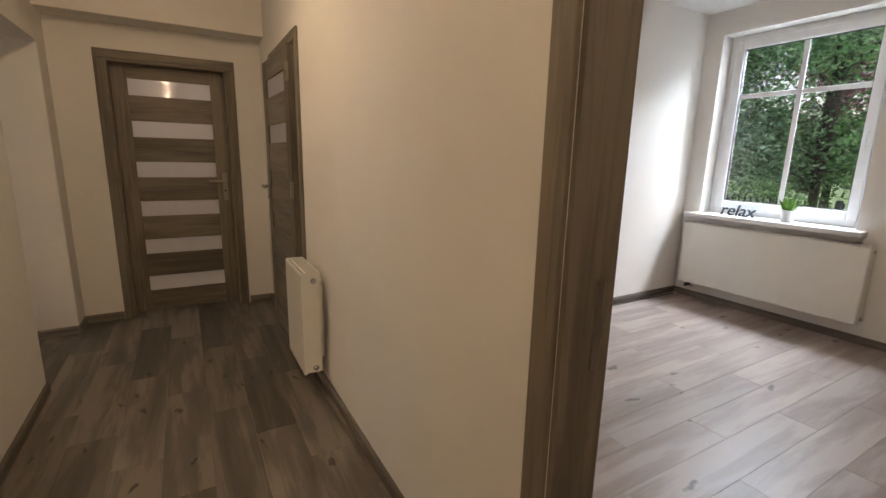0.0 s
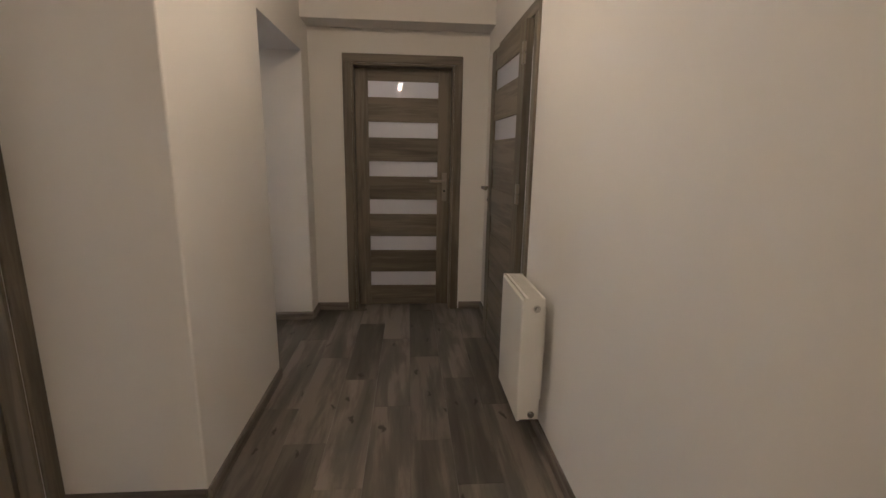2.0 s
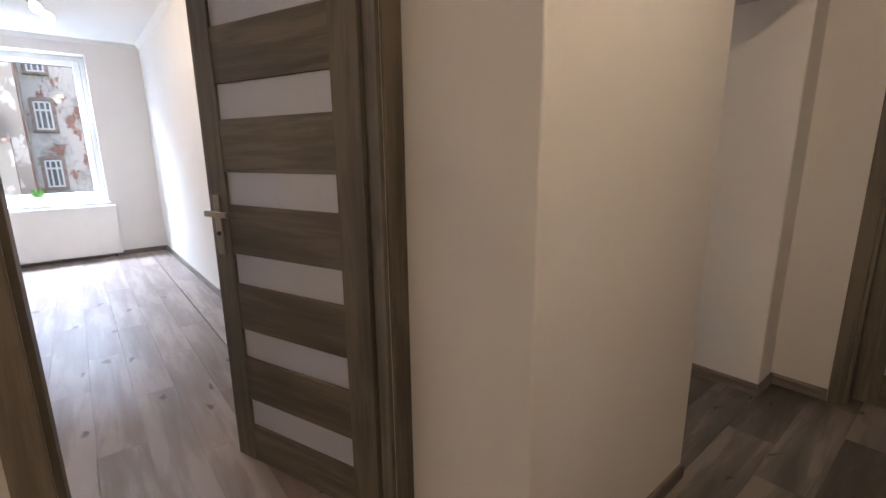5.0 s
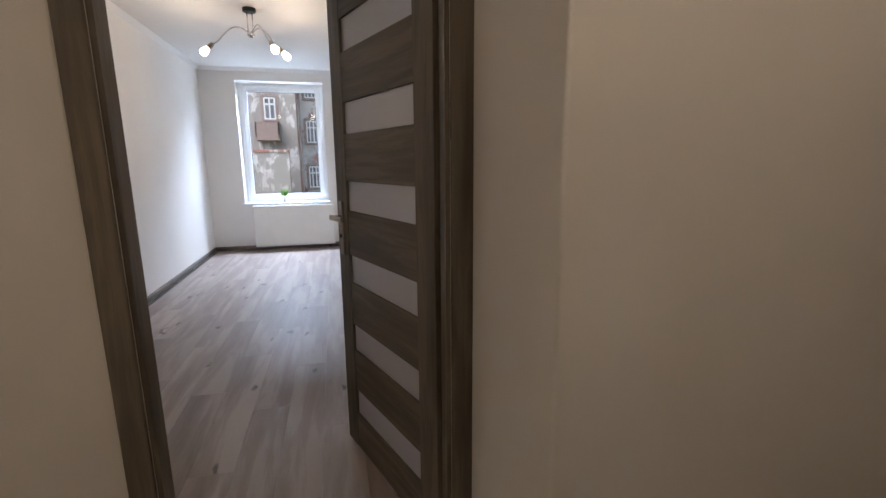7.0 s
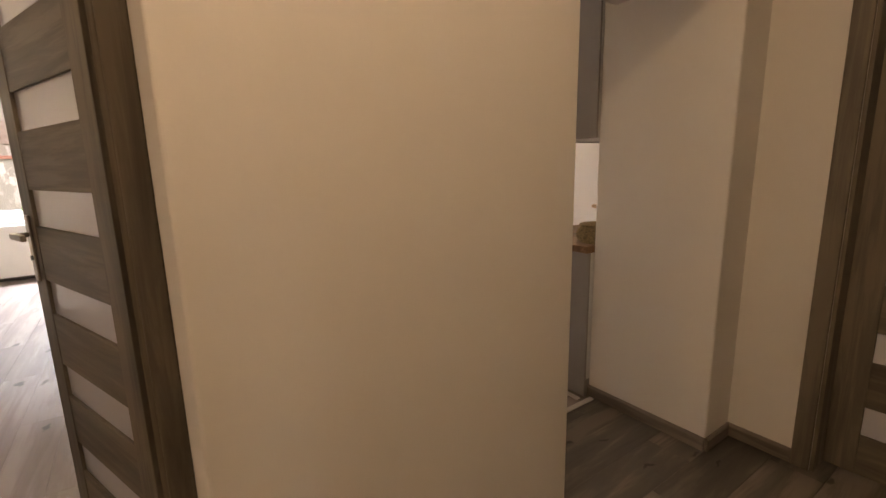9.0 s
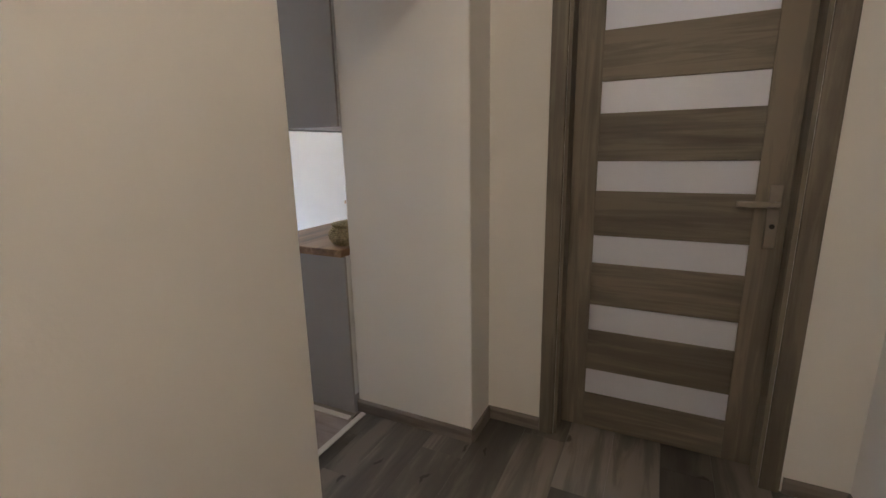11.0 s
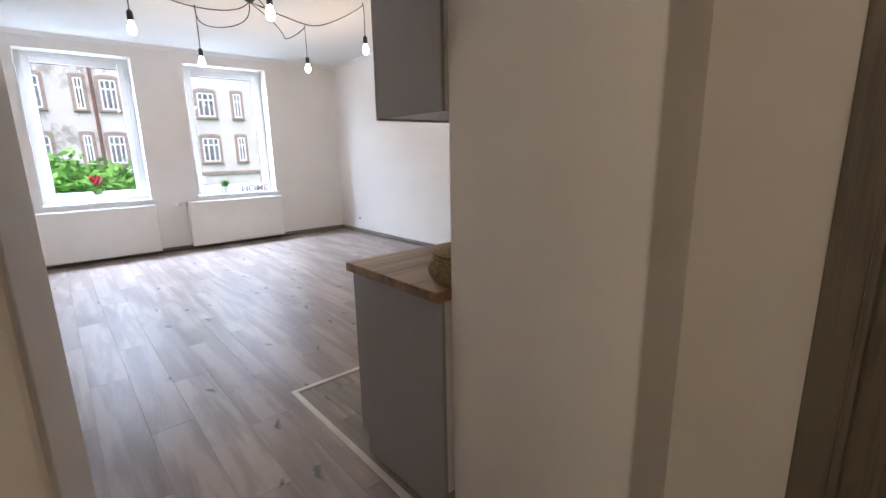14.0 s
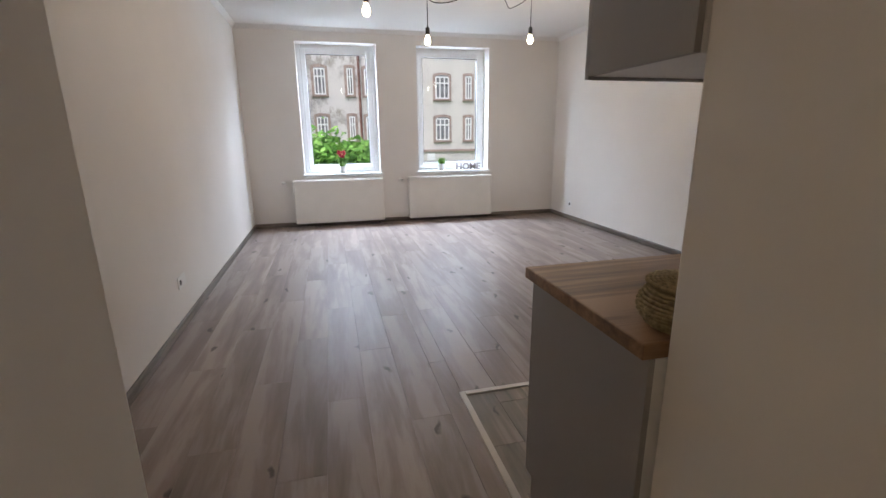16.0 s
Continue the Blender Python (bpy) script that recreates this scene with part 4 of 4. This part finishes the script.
FA = -27.0
rows_a = []
for z0, z1 in ((1.03, 2.41), (3.54, 4.98), (6.1, 7.5)):
    for y0, y1 in ((3.22, 3.83), (5.00, 5.33), (5.95, 6.60)):
        rows_a.append((y0, y1, z0, z1, y0 == 5.00 and z0 > 3))
ha = house("tenement_house", FA, 2.3, 7.85, 9.0, "render_a", "old tenement with patched grey render and arched white windows", rows_a)
bm = bmesh.new()
rod(bm, (FA + 0.1, 5.66, GZ), (FA + 0.1, 5.66, 8.8), 0.07, 10)
part("downpipe", bm, "roof", ha, "rusty brown downpipe")
rows_b = []
for z0, z1 in ((1.01, 2.32), (3.33, 4.61), (5.7, 7.0)):
    for y0, y1 in ((9.91, 10.72), (11.70, 12.08), (13.5, 14.4), (16, 16.9)):
        rows_b.append((y0, y1, z0, z1))
hb = house("tenement_house", FA + 0.6, 9.05, 19.0, 9.4, "render_b", "old tenement with plain pale grey render and arched windows", rows_b)
part("ledge", boxes((FA + 0.6, FA + 0.72, 9.05, 19.0, 0.34, 0.48)), "surround", hb)
part("shop_sign", boxes((FA + 0.6, FA + 0.66, 9.38, 9.85, -0.15, 0.28)), "pvc", hb, "small white sign")
house("tenement_house", FA - 1.5, 7.85, 9.05, 8.0, "render_c", "narrow whitewashed brick house between tenements", [])
house("tenement_house", FA - 0.3, -0.4, 2.3, 9.2, "render_a", "old tenement with crumbling grey render and white windows", [(0.70, 1.32, z, z + 1.3) for z in (-0.08, 2.51, 5.0)])
hc = house("tenement_house", -24.0, -6.0, 0.42, 9.0, "render_c", "whitewashed brick tenement with a balcony", [(-1.10, -0.55, 3.5, 4.62), (-3.5, -2.6, 3.5, 4.7), (-1.10, -0.55, 6.1, 7.2)])
part("balcony", boxes((-24.0, -23.0, -1.45, -0.35, 2.45, 2.6), (-23.06, -23.0, -1.45, -0.35, 2.6, 3.3), (-24, -23, -1.45, -1.39, 2.6, 3.3), (-24, -23, -0.41, -0.35, 2.6, 3.3)), "surround", hc, "weathered balcony")
part("yard_wall", boxes((-22.4, -22.0, -6.0, 0.1, GZ, 1.86), (-22.45, -21.95, -6.0, 0.1, 1.86, 1.98)), "render_c", hc, "peeling whitewashed brick yard wall")


def tree(name, x, y, h, r, n, material, label, seed, base=0.15, conical=0.0, leaf=0.11, z=GZ):
    """A tapered trunk with limbs and a crown of many small leaf clumps."""
    rnd = random.Random(seed)
    t = thing(name, pose(x, y, z), label, "tree" if h > 3 else "bush", "")
    bm = bmesh.new()
    tube(bm, [(0, 0, 0), (0.05 * r, 0.03, h * 0.35), (0.02, -0.05 * r, h * 0.8)], 0.035 * h * 0.6, 8)
    ends = []
    for k in range(18):
        f = rnd.uniform(base, 0.95)
        a = rnd.uniform(0, 6.283)
        reach = r * (1 - conical * f) * rnd.uniform(0.55, 1.0)
        e = Vector((math.cos(a) * reach, math.sin(a) * reach, h * f + rnd.uniform(0.0, 0.12) * h))
        s = Vector((0, 0, h * f * 0.85))
        tube(bm, [s, s.lerp(e, 0.5) + Vector((0, 0, -0.02 * h)), e], 0.012 * h * 0.35, 5)
        ends.append((s, e))
    part("trunk", bm, "bark", t, "", True)
    verts, faces = [], []
    for i in range(n):
        s, e = ends[rnd.randrange(len(ends))]
        p = s.lerp(e, rnd.uniform(0.3, 1.05) ** 0.6)
        spread = 0.21 * r
        p = p + Vector((rnd.gauss(0, spread), rnd.gauss(0, spread), rnd.gauss(0, spread * 0.8)))
        if p.z < 0.03:
            p.z = abs(p.z) + 0.03
        u = Vector((rnd.gauss(0, 1), rnd.gauss(0, 1), rnd.gauss(0, 0.6))).normalized()
        v = u.cross(Vector((rnd.gauss(0, 1), rnd.gauss(0, 1), rnd.gauss(0, 1)))).normalized()
        L = leaf * rnd.uniform(0.6, 1.4)
        k = len(verts)
        verts += [p - u * L, p + v * L * 0.45, p + u * L, p - v * L * 0.45]
        faces.append((k, k + 1, k + 2, k + 3))
    me = bpy.data.meshes.new("crown")
    me.from_pydata([tuple(q) for q in verts], [], faces)
    me.materials.append(M[material])
    ob = new("crown", me)
    ob.parent = t


tree("bush", -15.5, 3.75, 1.65, 1.7, 6000, "bush", "bright green leafy bush in the yard", 11, 0.05, 0.2, 0.12)
tree("bush", -16.5, 5.2, 1.7, 1.2, 3500, "bush", "bright green leafy bush in the yard", 12, 0.05, 0.3, 0.12)
# garden trees on the bedroom side
for i, (x, y, h, r, n, mt, lb, con) in enumerate((
        (13.0, 8.2, 6.6, 2.1, 26000, "conifer", "dense green garden conifer with dark trunk", 0.55),
        (13.8, 5.3, 7.2, 2.1, 26000, "conifer", "dense green garden conifer with dark trunk", 0.45),
        (12.0, 2.8, 6.4, 1.7, 20000, "foliage", "broad green garden tree with dark trunk", 0.35),
        (16.5, 10.5, 8.0, 2.6, 16000, "lilac", "dull violet-leaved garden tree behind conifers", 0.2),
        (18.0, 4.6, 9.5, 3.0, 16000, "copper", "tall copper-leaved garden tree behind conifers", 0.15),
        (17.0, 0.0, 8.0, 3.0, 8000, "foliage", "broad green garden tree with dark trunk", 0.2),
        (19.0, 14.0, 8.0, 3.2, 8000, "foliage", "broad green garden tree with dark trunk", 0.2),
        (22.0, 8.0, 9.0, 3.6, 9000, "foliage", "broad green garden tree with dark trunk", 0.2))):
    tree("garden_tree", x, y, h, r, n, mt, lb, 30 + i, 0.22, con, 0.065 if i < 3 else 0.085)
for i in range(4):
    tree("hedge_bush", 11.6 + 0.3 * (i % 2), 1.5 + 1.6 * i, 1.7, 0.9, 2600, "foliage", "clipped green hedge bush behind the fence", 60 + i, 0.03, 0.1, 0.05)
t = thing("garden_fence", pose(10.9, -1.0, GZ), "dark iron garden fence with pickets", "fence")
for i in range(5):
    part("post", boxes((-0.04, 0.04, i * 2.4 - 0.04, i * 2.4 + 0.04, 0, 1.55)), "iron", t)
part("rail", boxes((-0.02, 0.02, 0.0, 9.6, 0.25, 0.30)), "iron", t)
part("rail", boxes((-0.02, 0.02, 0.0, 9.6, 1.30, 1.35)), "iron", t)
pk = mesh_of("picket", boxes((-0.012, 0.012, -0.012, 0.012, 0.05, 1.5)), "iron")
for i in range(80):
    ob = new("picket", pk)
    ob.parent, ob.location = t, (0.03, 0.06 + i * 0.12, 0)


# ---- floor pieces ----
floor_ob = bpy.data.objects["floor"]
cache = {}


def piece(name, x0, x1, y0, y1, material, rise=0.0):
    g = 0.0005
    sx, sy = round(x1 - x0, 3), round(y1 - y0, 3)
    if sx < 0.02 or sy < 0.02:
        return
    key = (sx, sy, material)
    if key not in cache:
        bm = bmesh.new()
        b = 0.0006
        lo = [bm.verts.new((sx / 2 * i - g * i, sy / 2 * j - g * j, -0.012)) for i, j in ((-1, -1), (1, -1), (1, 1), (-1, 1))]
        mi = [bm.verts.new((v.co.x, v.co.y, -b)) for v in lo]
        hi = [bm.verts.new((v.co.x - math.copysign(b, v.co.x), v.co.y - math.copysign(b, v.co.y), 0)) for v in lo]
        for A, B in ((lo, mi), (mi, hi)):
            for k in range(4):
                bm.faces.new((A[k], A[(k + 1) % 4], B[(k + 1) % 4], B[k]))
        bm.faces.new(hi)
        cache[key] = mesh_of(name, bm, material)
    ob = new(name, cache[key])
    ob.parent, ob.location = floor_ob, ((x0 + x1) / 2, (y0 + y1) / 2, rise)


def lay(name, x0, x1, y0, y1, length, width, along, material, step=0.5, start=0.0, across=0.0):
    """Rows of planks along x or y, each row shifted by a part of a length."""
    u0, u1, v0, v1 = (x0, x1, y0, y1) if along == "x" else (y0, y1, x0, x1)
    v, k = v0 - across, 0
    while v < v1 - 1e-6:
        a, b = max(v, v0), min(v + width, v1)
        u = u0 - ((k * step + start) % 1.0) * length
        while u < u1 - 1e-6:
            c, d = max(u, u0), min(u + length, u1)
            if d - c > 0.02 and b - a > 0.02:
                piece(name, *((c, d, a, b) if along == "x" else (a, b, c, d)), material)
            u += length
        v += width
        k += 1


lay("tile", -0.72, 1.31, -3.0, 4.81, 0.90, 0.197, "y", "tile", 0.3333, 0.2, 0.07)
lay("tile", -0.80, -0.72, 3.54, 4.44, 0.90, 0.197, "y", "tile", 0.3333, 0.2)
lay("plank", -7.0, -0.79, 2.36, 4.36, 1.285, 0.193, "x", "laminate", 0.4, 0.46, 0.03)
lay("plank", -7.0, -2.085, 4.36, 7.55, 1.285, 0.193, "x", "laminate", 0.4, 0.1)
lay("tile", -2.085, -0.83, 4.36, 7.55, 0.60, 0.16, "x", "ktile", 0.5, 0.3)
lay("plank", -7.0, -0.79, 0.28, 2.36, 1.285, 0.193, "x", "laminate", 0.4, 0.25, 0.05)
lay("plank", 1.31, 5.06, -3.0, 3.07, 1.285, 0.193, "x", "laminate", 0.4, 0.6, 0.06)
